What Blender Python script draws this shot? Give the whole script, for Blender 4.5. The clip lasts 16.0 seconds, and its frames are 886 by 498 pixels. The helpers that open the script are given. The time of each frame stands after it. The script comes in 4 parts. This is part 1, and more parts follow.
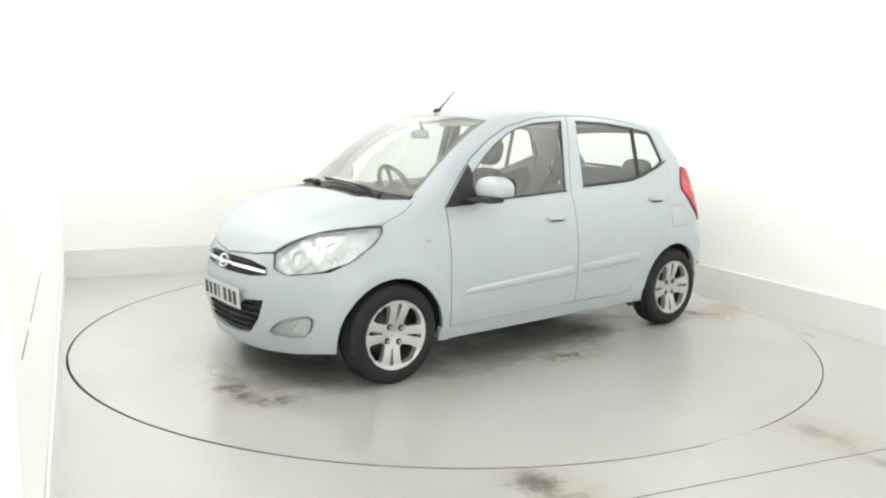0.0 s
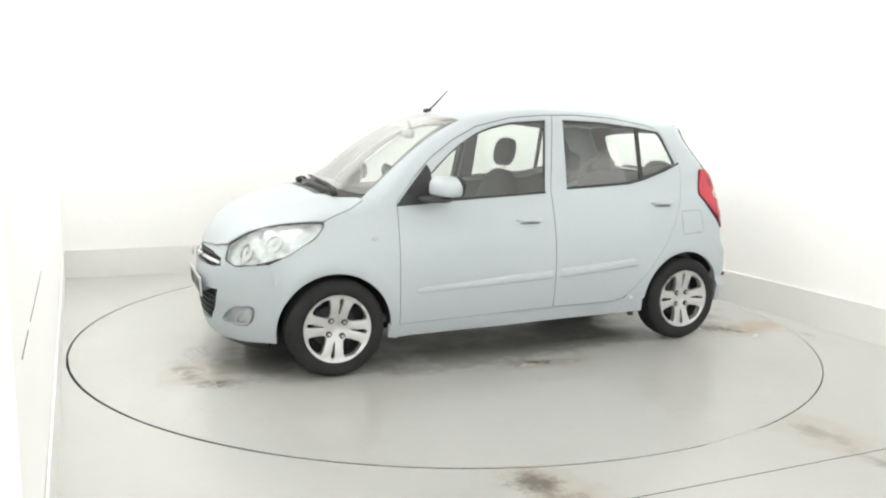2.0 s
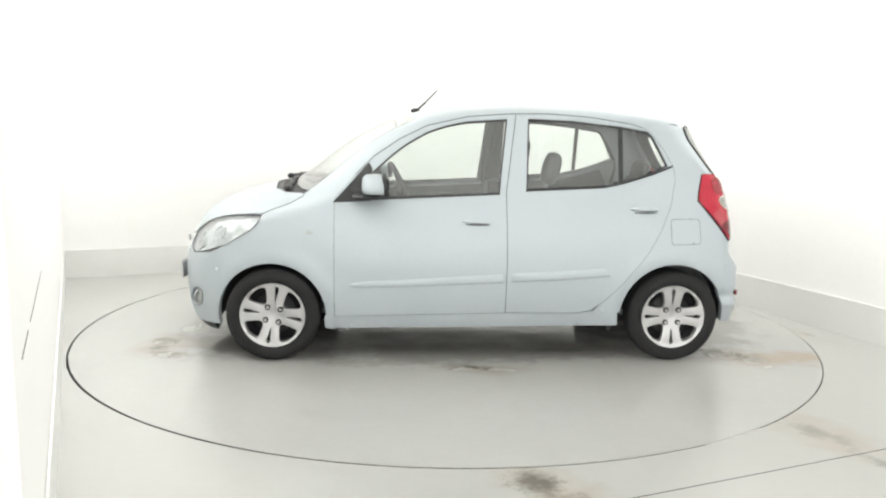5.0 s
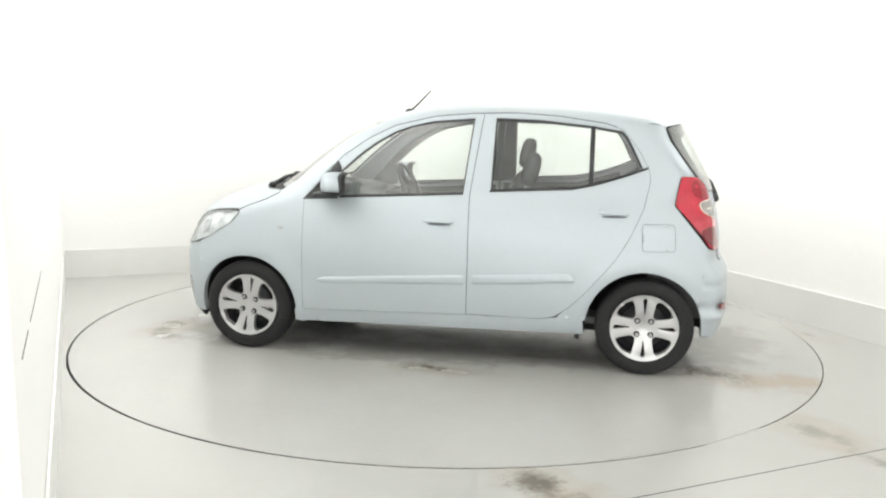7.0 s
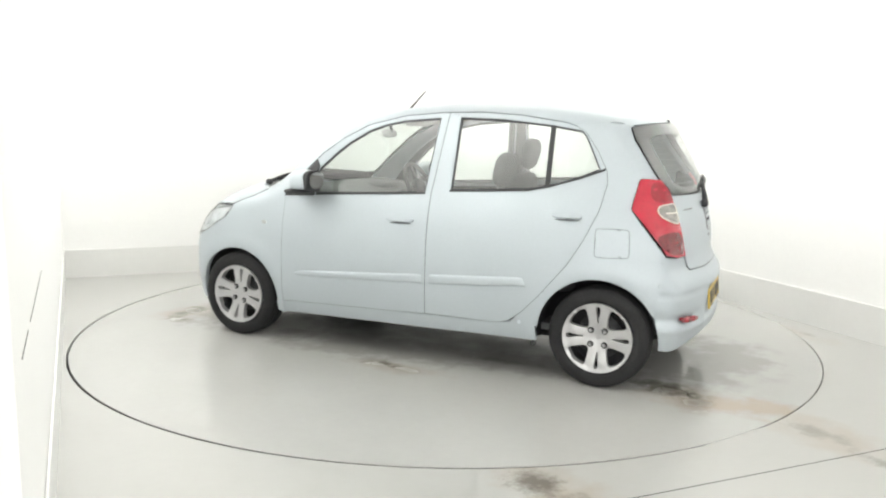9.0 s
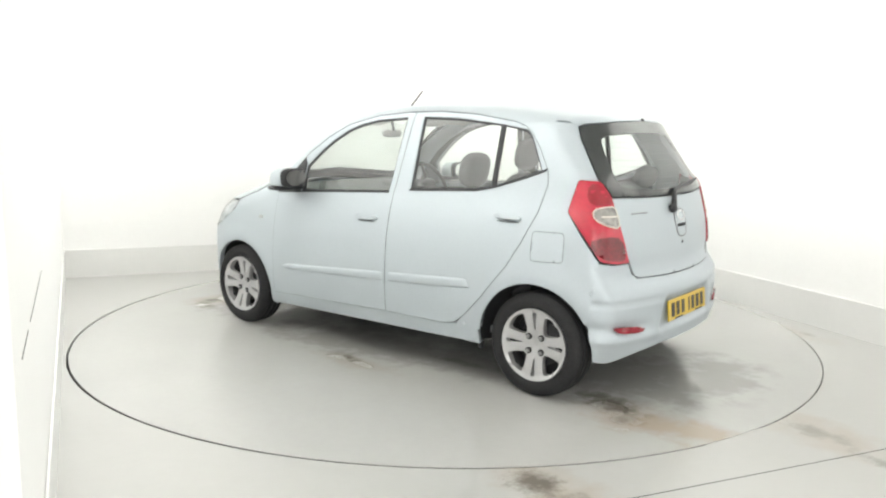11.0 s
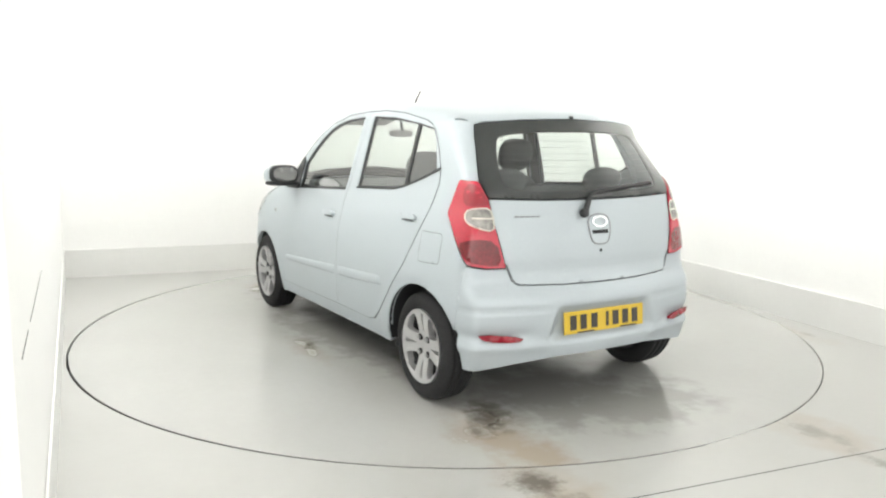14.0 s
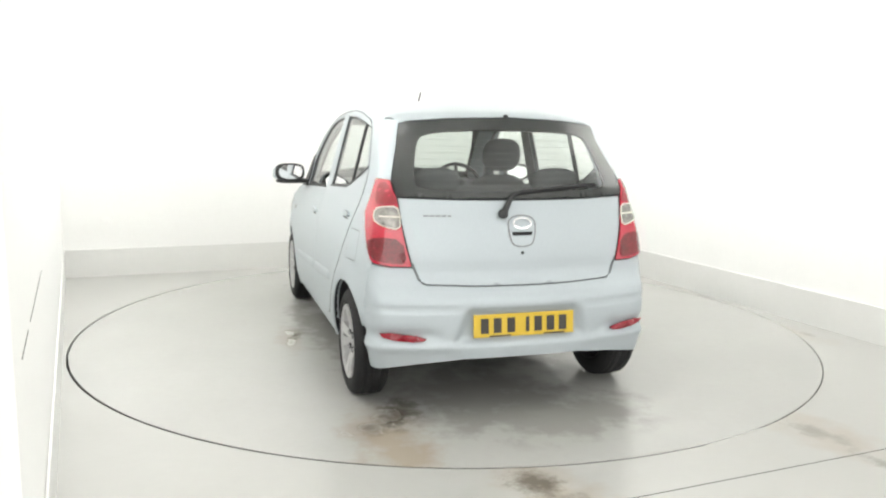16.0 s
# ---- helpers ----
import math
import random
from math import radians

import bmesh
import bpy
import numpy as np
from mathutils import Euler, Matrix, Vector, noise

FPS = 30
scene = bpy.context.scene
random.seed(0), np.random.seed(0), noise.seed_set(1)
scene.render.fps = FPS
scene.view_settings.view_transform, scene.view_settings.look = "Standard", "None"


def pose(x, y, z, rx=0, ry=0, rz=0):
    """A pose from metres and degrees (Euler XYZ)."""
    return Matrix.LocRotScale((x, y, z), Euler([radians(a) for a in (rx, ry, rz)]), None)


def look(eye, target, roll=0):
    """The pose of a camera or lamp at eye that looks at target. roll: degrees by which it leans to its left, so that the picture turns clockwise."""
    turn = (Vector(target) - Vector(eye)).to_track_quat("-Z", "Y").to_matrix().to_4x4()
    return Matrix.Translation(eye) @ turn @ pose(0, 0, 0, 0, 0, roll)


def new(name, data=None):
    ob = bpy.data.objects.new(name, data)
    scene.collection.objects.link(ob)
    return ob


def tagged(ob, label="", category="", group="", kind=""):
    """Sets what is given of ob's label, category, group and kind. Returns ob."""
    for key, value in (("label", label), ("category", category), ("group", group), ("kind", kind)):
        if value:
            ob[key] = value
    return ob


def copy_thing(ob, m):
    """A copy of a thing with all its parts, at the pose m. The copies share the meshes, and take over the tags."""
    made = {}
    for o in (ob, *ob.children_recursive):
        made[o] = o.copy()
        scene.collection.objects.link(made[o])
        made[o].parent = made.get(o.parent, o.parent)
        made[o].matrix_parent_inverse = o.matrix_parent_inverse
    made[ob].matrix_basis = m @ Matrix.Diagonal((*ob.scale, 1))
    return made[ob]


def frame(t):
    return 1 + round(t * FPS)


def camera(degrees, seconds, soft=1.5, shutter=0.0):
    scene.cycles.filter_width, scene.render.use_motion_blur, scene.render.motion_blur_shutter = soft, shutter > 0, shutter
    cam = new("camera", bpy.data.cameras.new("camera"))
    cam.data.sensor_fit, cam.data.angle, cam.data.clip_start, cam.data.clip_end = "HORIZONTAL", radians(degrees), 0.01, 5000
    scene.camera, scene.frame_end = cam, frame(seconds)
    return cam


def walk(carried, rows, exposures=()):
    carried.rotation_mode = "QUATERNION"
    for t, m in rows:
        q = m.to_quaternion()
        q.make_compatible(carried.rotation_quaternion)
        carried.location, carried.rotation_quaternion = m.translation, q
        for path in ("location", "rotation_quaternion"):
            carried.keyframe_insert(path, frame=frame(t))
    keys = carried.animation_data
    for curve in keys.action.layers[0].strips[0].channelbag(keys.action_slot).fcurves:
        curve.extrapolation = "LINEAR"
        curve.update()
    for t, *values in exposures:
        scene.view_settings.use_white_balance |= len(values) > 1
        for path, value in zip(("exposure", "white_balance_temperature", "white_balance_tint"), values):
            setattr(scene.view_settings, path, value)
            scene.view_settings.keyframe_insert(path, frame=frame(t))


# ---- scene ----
# ---------------- camera ----------------
cam = camera(59.05, 16.0, soft=2.2)
EYE = Vector((0.0, -5.471, 1.3653))
AIM = Vector((-0.00473, 0.98856, -0.15074))
STAND = look(EYE, EYE + AIM * 5, 0.978)
walk(cam, [(0.0, STAND), (16.0, STAND)])

# the turntable's angle at t seconds, in degrees
def table_angle(t):
    return 217.5 - 6.868 * t

# ---------------- world and lights ----------------
world = bpy.data.worlds.new("world")
scene.world = world
world.use_nodes = True
world.node_tree.nodes["Background"].inputs[0].default_value = (0.9, 0.95, 1.0, 1)
world.node_tree.nodes["Background"].inputs[1].default_value = 0.3
scene.view_settings.exposure = 0.0

ROOM = 22.8                       # the room's turn about the table's axis
M_ROOM = pose(0, 0, 0, 0, 0, ROOM)
U_RIGHT, U_LEFT, V_BACK, V_FRONT, HEIGHT = 2.52, -2.62, 2.59, -7.6, 3.6


def softbox(u, v, z, size_u, size_v, power, tint=(1, 0.993, 0.965)):
    data = bpy.data.lights.new("unseen_softbox_light", "AREA")
    data.shape, data.size, data.size_y, data.energy, data.color = "RECTANGLE", size_u, size_v, power, tint
    ob = new("unseen_softbox_light", data)
    ob.matrix_world = M_ROOM @ pose(u, v, z)
    return ob


softbox(-0.05, 0.0, HEIGHT - 0.06, 4.0, 3.6, 8)
softbox(0.1, -5.0, HEIGHT - 0.06, 4.0, 3.2, 10)
# unseen panels added behind and beside the camera to brighten the car's sides, and unseen washers along the tops of the
# walls, tilted towards them
for u, v, z, rx, ry, rz, su, sv, power in ((0.0, V_FRONT + 0.05, 1.75, 90, 0, 0, 5.6, 3.2, 70), (-3.25, -5.95, 1.6, 0, -90, 0, 2.8, 3.0, 72), (3.45, -5.25, 1.6, 0, 90, 0, 2.8, 3.6, 24), (0.0, 1.75, HEIGHT - .2, 46, 0, 0, 4.4, 0.4, 30), (1.70, -0.3, HEIGHT - .2, 0, -46, 0, 0.4, 4.4, 66), (-1.75, -0.3, HEIGHT - .2, 0, 46, 0, 0.4, 4.4, 94)):
    lamp = softbox(u, v, z, su, sv, power)
    lamp.matrix_world = M_ROOM @ pose(u, v, z, rx, ry, rz)
    if v > -1:
        lamp.data.spread = radians(115)      # narrowed to keep the washers' light on the walls and off the car's roof


# ---------------- materials ----------------
def mat(name, color, rough=0.5, metal=0.0, coat=0.0, grain=0.0, scale=40.0, bump=0.0, spec=0.5):
    m = bpy.data.materials.new(name)
    m.use_nodes = True
    nt = m.node_tree
    b = nt.nodes["Principled BSDF"]
    b.inputs["Base Color"].default_value = (*color, 1)
    b.inputs["Roughness"].default_value = rough
    b.inputs["Metallic"].default_value = metal
    b.inputs["Coat Weight"].default_value = coat
    b.inputs["Coat Roughness"].default_value = 0.04
    b.inputs["Specular IOR Level"].default_value = spec
    if grain or bump:
        tc = nt.nodes.new("ShaderNodeTexCoord")
        n1 = nt.nodes.new("ShaderNodeTexNoise")
        n1.inputs["Scale"].default_value, n1.inputs["Detail"].default_value = scale, 5
        n2 = nt.nodes.new("ShaderNodeTexNoise")
        n2.inputs["Scale"].default_value, n2.inputs["Detail"].default_value = scale / 12, 3
        nt.links.new(tc.outputs["Object"], n1.inputs["Vector"])
        nt.links.new(tc.outputs["Object"], n2.inputs["Vector"])
        if grain:
            add = nt.nodes.new("ShaderNodeMath")
            add.operation = "ADD"
            nt.links.new(n1.outputs[0], add.inputs[0])
            nt.links.new(n2.outputs[0], add.inputs[1])
            ramp = nt.nodes.new("ShaderNodeMapRange")
            ramp.inputs["From Min"].default_value, ramp.inputs["From Max"].default_value = 0.6, 1.4
            ramp.inputs["To Min"].default_value, ramp.inputs["To Max"].default_value = 1 - grain, 1 + grain
            nt.links.new(add.outputs[0], ramp.inputs["Value"])
            mul = nt.nodes.new("ShaderNodeVectorMath")
            mul.operation = "SCALE"
            mul.inputs[0].default_value = color
            nt.links.new(ramp.outputs[0], mul.inputs["Scale"])
            nt.links.new(mul.outputs[0], b.inputs["Base Color"])
            r2 = nt.nodes.new("ShaderNodeMapRange")
            r2.inputs["To Min"].default_value, r2.inputs["To Max"].default_value = rough * 0.85, min(1, rough * 1.15)
            nt.links.new(n2.outputs[0], r2.inputs["Value"])
            nt.links.new(r2.outputs[0], b.inputs["Roughness"])
        if bump:
            bp = nt.nodes.new("ShaderNodeBump")
            bp.inputs["Strength"].default_value, bp.inputs["Distance"].default_value = bump, 0.002
            nt.links.new(n1.outputs[0], bp.inputs["Height"])
            nt.links.new(bp.outputs[0], b.inputs["Normal"])
    return m


def glass_mat(name, tint, rough=0.0, base=0.07):
    """Thin glass: straight through, tinted, with a gloss that grows towards grazing."""
    m = bpy.data.materials.new(name)
    m.use_nodes = True
    nt = m.node_tree
    nt.nodes.remove(nt.nodes["Principled BSDF"])
    tr, gl, mix, lw, pw, ma = (nt.nodes.new("ShaderNode" + k) for k in ("BsdfTransparent", "BsdfGlossy", "MixShader", "LayerWeight", "Math", "Math"))
    tr.inputs[0].default_value = (*tint, 1)
    gl.inputs["Roughness"].default_value = rough
    lw.inputs["Blend"].default_value = 0.5
    pw.operation, ma.operation = "POWER", "MULTIPLY_ADD"
    pw.inputs[1].default_value = 5.0
    ma.inputs[1].default_value, ma.inputs[2].default_value = 1 - base, base
    nt.links.new(lw.outputs["Facing"], pw.inputs[0])
    nt.links.new(pw.outputs[0], ma.inputs[0])
    nt.links.new(ma.outputs[0], mix.inputs[0])
    nt.links.new(tr.outputs[0], mix.inputs[1])
    nt.links.new(gl.outputs[0], mix.inputs[2])
    nt.links.new(mix.outputs[0], nt.nodes["Material Output"].inputs[0])
    return m


def floor_mat(name, color, rough, blots, film=(), dark_gloss=(), wear=0.06):
    """Painted floor: fine grain, broad unevenness, and dirt blots, brown film and darker, glossier patches at their own
    places (x, y, size_x, size_y, turn, strength).
    """
    m = bpy.data.materials.new(name)
    m.use_nodes = True
    nt = m.node_tree
    b = nt.nodes["Principled BSDF"]
    link, node = nt.links.new, nt.nodes.new

    def math_node(op, a, c=None, clamp=False):
        k = node("ShaderNodeMath")
        k.operation, k.use_clamp = op, clamp
        for i, v in enumerate((a, c)):
            if v is None:
                continue
            if isinstance(v, (int, float)):
                k.inputs[i].default_value = v
            else:
                link(v, k.inputs[i])
        return k.outputs[0]

    tc = node("ShaderNodeTexCoord")
    co = tc.outputs["Object"]

    def noise_out(scale, detail, rough_n=0.6):
        n = node("ShaderNodeTexNoise")
        n.inputs["Scale"].default_value, n.inputs["Detail"].default_value, n.inputs["Roughness"].default_value = scale, detail, rough_n
        link(co, n.inputs["Vector"])
        return n.outputs[0]

    fine, broad, ragged = noise_out(22, 5), noise_out(1.3, 3), noise_out(9, 8, 0.75)
    broken = noise_out(4.5, 6, 0.62)

    def cover(spots, edge_noise, mid, rag, soft):
        """Where any of the spots lies, from 0 to 1, with a ragged edge."""
        total = None
        for x, y, sx, sy, turn, strength in spots:
            mp = node("ShaderNodeMapping")
            mp.vector_type = "TEXTURE"
            mp.inputs["Location"].default_value = (x, y, 0)
            mp.inputs["Rotation"].default_value = (0, 0, radians(turn))
            mp.inputs["Scale"].default_value = (sx, sy, 1)
            link(co, mp.inputs["Vector"])
            ln = node("ShaderNodeVectorMath")
            ln.operation = "LENGTH"
            link(mp.outputs[0], ln.inputs[0])
            fall = math_node("SUBTRACT", 1.0, ln.outputs["Value"])
            edge = math_node("ADD", fall, math_node("MULTIPLY", math_node("SUBTRACT", edge_noise, mid), rag))
            one = math_node("MULTIPLY", math_node("MULTIPLY", edge, soft, True), strength)
            one = math_node("MULTIPLY", one, math_node("MULTIPLY", math_node("ADD", fall, 0.15), 4.0, True))
            total = one if total is None else math_node("MAXIMUM", total, one)
        return total

    def blend(under, over, amount):
        mx = node("ShaderNodeMix")
        mx.data_type = "RGBA"
        for k in mx.inputs:
            if k.name == "A" and k.type == "RGBA":
                link(under, k)
            if k.name == "B" and k.type == "RGBA":
                k.default_value = (*over, 1)
            if k.name == "Factor" and k.type == "VALUE":
                link(amount, k)
        return [k for k in mx.outputs if k.type == "RGBA"][0]

    tone = math_node("ADD", math_node("MULTIPLY", math_node("SUBTRACT", broad, 0.5), wear * 2), math_node("MULTIPLY", math_node("SUBTRACT", fine, 0.5), wear))
    sc = node("ShaderNodeVectorMath")
    sc.operation = "SCALE"
    sc.inputs[0].default_value = color
    link(math_node("ADD", tone, 1.0), sc.inputs["Scale"])
    out = sc.outputs[0]
    r = math_node("ADD", math_node("MULTIPLY", broad, 0.02), rough - 0.01)
    if film:
        amount = cover(film, broken, 0.50, 2.2, 1.6)
        out = blend(out, (0.36, 0.295, 0.225), amount)
    if blots:
        amount = cover(blots, ragged, 0.52, 3.2, 1.3)
        out = blend(out, (0.10, 0.085, 0.065), amount)
        r = math_node("ADD", r, math_node("MULTIPLY", amount, 0.06))
    if dark_gloss:
        # darker and less rough inside these patches
        amount = cover(dark_gloss, broken, 0.50, 3.0, 1.8)
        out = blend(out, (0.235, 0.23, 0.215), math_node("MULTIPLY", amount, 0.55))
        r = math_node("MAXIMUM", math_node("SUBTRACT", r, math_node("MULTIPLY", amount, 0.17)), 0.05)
    link(out, b.inputs["Base Color"])
    link(r, b.inputs["Roughness"])
    return m


PAINT = mat("ice_blue_metallic_paint", (0.465, 0.512, 0.542), 0.42, 0.24, 0.10, 0.03, 900.0, 0, 0.2)
WHITE_WALL = mat("white_wall_paint", (0.88, 0.88, 0.865), 0.7, 0, 0, 0.015, 30.0, 0.15)
FLOOR = floor_mat("grey_floor_paint", (0.435, 0.435, 0.416), 0.28,
                  ((-0.66, -2.52, 0.12, 0.20, 12, 0.85), (-0.60, -2.72, 0.10, 0.16, 30, 0.7), (0.84, -2.50, 0.09, 0.22, 8, 0.42), (0.82, -2.86, 0.06, 0.2, 0, 0.5), (2.27, -1.12, 0.05, 0.12, 0, 0.35)),
                  ((-0.62, -2.62, 0.22, 0.42, 12, 0.55), (0.86, -2.58, 0.22, 0.42, 8, 0.42), (2.2, -0.9, 0.2, 0.6, 0, 0.3), (1.9, 0.6, 0.35, 0.9, 0, 0.28)))
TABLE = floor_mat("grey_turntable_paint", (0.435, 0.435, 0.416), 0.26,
                  ((-1.72, 0.78, 0.20, 0.13, -20, 0.95), (-1.84, 0.92, 0.10, 0.08, 10, 0.7), (-1.58, 0.70, 0.14, 0.09, 40, 0.8), (-1.87, 1.06, 0.06, 0.025, 30, 0.7), (-0.07, 1.09, 0.12, 0.05, 15, 0.8), (-0.26, 1.12, 0.15, 0.04, -10, 0.65),
                   (1.81, 0.58, 0.10, 0.17, 10, 0.85), (1.72, 0.82, 0.16, 0.09, -30, 0.6), (1.74, 0.20, 0.09, 0.2, -10, 0.5), (-0.70, 0.70, 0.30, 0.06, 0, 0.5)),
                  ((-2.10, 0.88, 0.34, 0.22, -8, 0.75), (-1.80, 0.86, 0.32, 0.26, 0, 0.45), (1.75, 0.62, 0.28, 0.34, 0, 0.35), (-0.2, 1.12, 0.40, 0.12, 0, 0.3)),
                  # darker, glossier patches, mostly under the car
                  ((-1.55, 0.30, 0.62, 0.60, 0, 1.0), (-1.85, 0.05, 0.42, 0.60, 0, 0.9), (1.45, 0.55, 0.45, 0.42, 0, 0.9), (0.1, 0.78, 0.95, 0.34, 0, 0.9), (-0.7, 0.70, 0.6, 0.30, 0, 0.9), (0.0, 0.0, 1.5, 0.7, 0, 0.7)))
SKIRT = floor_mat("grey_skirting_paint", (0.74, 0.74, 0.72), 0.35, ())
SEAM = mat("dark_floor_joint", (0.04, 0.038, 0.035), 0.8)


# ---------------- mesh helpers ----------------
def mesh_ob(name, bm, material, parent=None, label="", smooth=False):
    me = bpy.data.meshes.new(name)
    bm.to_mesh(me)
    bm.free()
    if smooth:
        me.polygons.foreach_set("use_smooth", [True] * len(me.polygons))
    me.materials.append(material)
    ob = new(name, me)
    if parent is not None:
        ob.parent = parent
    if label:
        ob["label"] = label
    return ob


def part(name, bm, material, parent, label="", smooth=True):
    return mesh_ob(name, bm, material, parent, label, smooth)


def empty(name):
    ob = new(name)
    ob.empty_display_size = 0.1
    return ob


def add_box(bm, x0, x1, y0, y1, z0, z1, m=None, bevel=0.0):
    mid = Matrix.Translation(((x0 + x1) / 2, (y0 + y1) / 2, (z0 + z1) / 2)) @ Matrix.Diagonal((x1 - x0, y1 - y0, z1 - z0, 1))
    r = bmesh.ops.create_cube(bm, size=1, matrix=mid)
    if bevel:
        es = list({e for v in r["verts"] for e in v.link_edges})
        bmesh.ops.bevel(bm, geom=es, offset=bevel, segments=2, affect="EDGES", profile=0.6)
    if m is not None:
        bm.transform(m)
    return bm


def box(x0, x1, y0, y1, z0, z1, bevel=0.0):
    return add_box(bmesh.new(), x0, x1, y0, y1, z0, z1, None, bevel)


# ---------------- the room ----------------
def room_box(name, u0, u1, v0, v1, z0, z1, material, label, bevel=0.0):
    ob = mesh_ob(name, box(u0, u1, v0, v1, z0, z1, bevel), material)
    ob.matrix_world = M_ROOM
    return tagged(ob, label, "", "", "structure")


def floor_with_pit():
    """The floor as one sheet with a round pit for the turntable."""
    bm = bmesh.new()
    n, rad = 160, 2.4535
    inner, outer = [], []
    for i in range(n):
        a = 2 * math.pi * i / n
        ca, sa = math.cos(a), math.sin(a)
        inner.append(bm.verts.new((rad * ca - 0.005, rad * sa, 0)))      # the pit lies a little off the axis
        k = min((U_RIGHT + .1) / ca if ca > 1e-6 else 9e9, (U_LEFT - .1) / ca if ca < -1e-6 else 9e9, (V_BACK + .1) / sa if sa > 1e-6 else 9e9, -2.75 / sa if sa < -1e-6 else 9e9)
        outer.append(bm.verts.new((k * ca, k * sa, 0)))
    low = [bm.verts.new((v.co.x, v.co.y, -0.12)) for v in inner]
    for i in range(n):
        j = (i + 1) % n
        bm.faces.new((inner[i], outer[i], outer[j], inner[j]))
        bm.faces.new((low[i], inner[i], inner[j], low[j]))
    return bm


fl = mesh_ob("floor", floor_with_pit(), FLOOR)
fl.matrix_world = M_ROOM
tagged(fl, "glossy pale grey painted studio floor with brown scuffs", "", "", "structure")


def joint_fill(a0, a1):
    """A pale strip that fills the round joint from a0 to a1 degrees, thinning out at its ends."""
    bm = bmesh.new()
    n = int((a1 - a0) / 1.5)
    rows = []
    for i in range(n + 1):
        a = radians(a0 + (a1 - a0) * i / n)
        deep = -0.0012 - 0.012 * max(0.0, 1 - min(i, n - i) / 3)
        rows.append([bm.verts.new((rr * math.cos(a) - off, rr * math.sin(a), deep)) for rr, off in ((2.4450, 0.0), (2.4532, 0.005))])
    for p, q in zip(rows, rows[1:]):
        bm.faces.new((p[0], p[1], q[1], q[0]))
    bmesh.ops.recalc_face_normals(bm, faces=bm.faces)
    ob = mesh_ob("trim", bm, FLOOR)
    ob.matrix_world = M_ROOM
    tagged(ob, "pale strip that fills the turntable's joint", "", "", "structure")


joint_fill(-88, -71)
joint_fill(-35, 131)
room_box("floor_front", -3.5, U_RIGHT + 1.1, V_FRONT, -2.756, -0.10, 0.0, FLOOR, "pale grey painted floor beyond a straight dark joint")
room_box("pit_bottom", -2.6, 2.5, -2.6, 2.5, -0.16, -0.12, SEAM, "dark pit bottom under the turntable")


def upright(name, line, z0, z1, thick, material, label):
    """A wall along a line of plan points (u, v), thick to the line's right-hand side."""
    bm = bmesh.new()
    n = len(line)
    out = []
    for i in range(n):
        a, b = Vector(line[max(i - 1, 0)]), Vector(line[min(i + 1, n - 1)])
        d = (b - a).normalized()
        out.append((line[i][0] + d.y * thick, line[i][1] - d.x * thick))
    rows = [[bm.verts.new((p[0], p[1], z)) for p in q] for q, z in ((line, z0), (line, z1), (out, z1), (out, z0))]
    for k in range(4):
        r1, r2 = rows[k], rows[(k + 1) % 4]
        for i in range(n - 1):
            bm.faces.new((r1[i], r1[i + 1], r2[i + 1], r2[i]))
    for i in (0, n - 1):
        bm.faces.new([r[i] for r in rows])
    bmesh.ops.recalc_face_normals(bm, faces=bm.faces)
    ob = mesh_ob(name, bm, material)
    ob.matrix_world = M_ROOM
    return tagged(ob, label, "", "", "structure")


def cove(r, inset=0.0):
    """The plan line of the right and back walls with a rounded corner, from the front on the right to the left end at the back."""
    u1, v1 = U_RIGHT - inset, V_BACK - inset
    pts = [(u1, -2.75)] + [(u1 - r + r * math.cos(radians(a)), v1 - r + r * math.sin(radians(a))) for a in range(0, 91, 9)]
    return pts + [(U_LEFT, v1)]


LEFT_LINE = [(-2.612, 2.70), (-2.335, -3.3), (-3.3, -4.3), (-3.3, V_FRONT)]
upright("wall_back", cove(0.55), 0.0, HEIGHT, .15, WHITE_WALL, "plain brightly lit white studio wall with a rounded corner")
upright("baseboard_back", cove(0.55 - .02, .02), 0.0, 0.25, .018, SKIRT, "tall pale grey painted skirting board")
upright("wall_left", LEFT_LINE, 0.0, HEIGHT, .15, WHITE_WALL, "plain brightly lit white studio wall")
upright("baseboard_left", [(-2.598, 2.565), (-2.324, -3.28)], 0.0, 0.25, .009, SKIRT, "tall pale grey painted skirting board")
for v0, v1 in ((-1.85, -2.68), (-2.78, -3.06)):
    upright("trim", [(-2.3825 + 0.0015 - (v + 2.2725) * 0.0462, v) for v in (v0, v1)], 0.8235, 0.8258, .003, SEAM, "thin dark joint in the white wall")
room_box("wall_right_front", U_RIGHT + 1.0, U_RIGHT + 1.15, V_FRONT, -2.9, 0.0, HEIGHT, WHITE_WALL, "plain white studio wall")
room_box("wall_return", U_RIGHT + .15, U_RIGHT + 1.15, -2.9, -2.75, 0.0, HEIGHT, WHITE_WALL, "plain white studio wall")
room_box("wall_front", -3.45, U_RIGHT + 1.15, V_FRONT - .15, V_FRONT, 0.0, HEIGHT, WHITE_WALL, "plain white studio wall")
room_box("ceiling", -3.5, U_RIGHT + 1.2, V_FRONT - .15, V_BACK + .3, HEIGHT, HEIGHT + .1, WHITE_WALL, "plain white studio ceiling")


def disc(rad, z0, z1, n=160):
    bm = bmesh.new()
    bmesh.ops.create_cone(bm, cap_ends=True, segments=n, radius1=rad, radius2=rad, depth=z1 - z0, matrix=Matrix.Translation((0, 0, (z0 + z1) / 2)))
    return bm


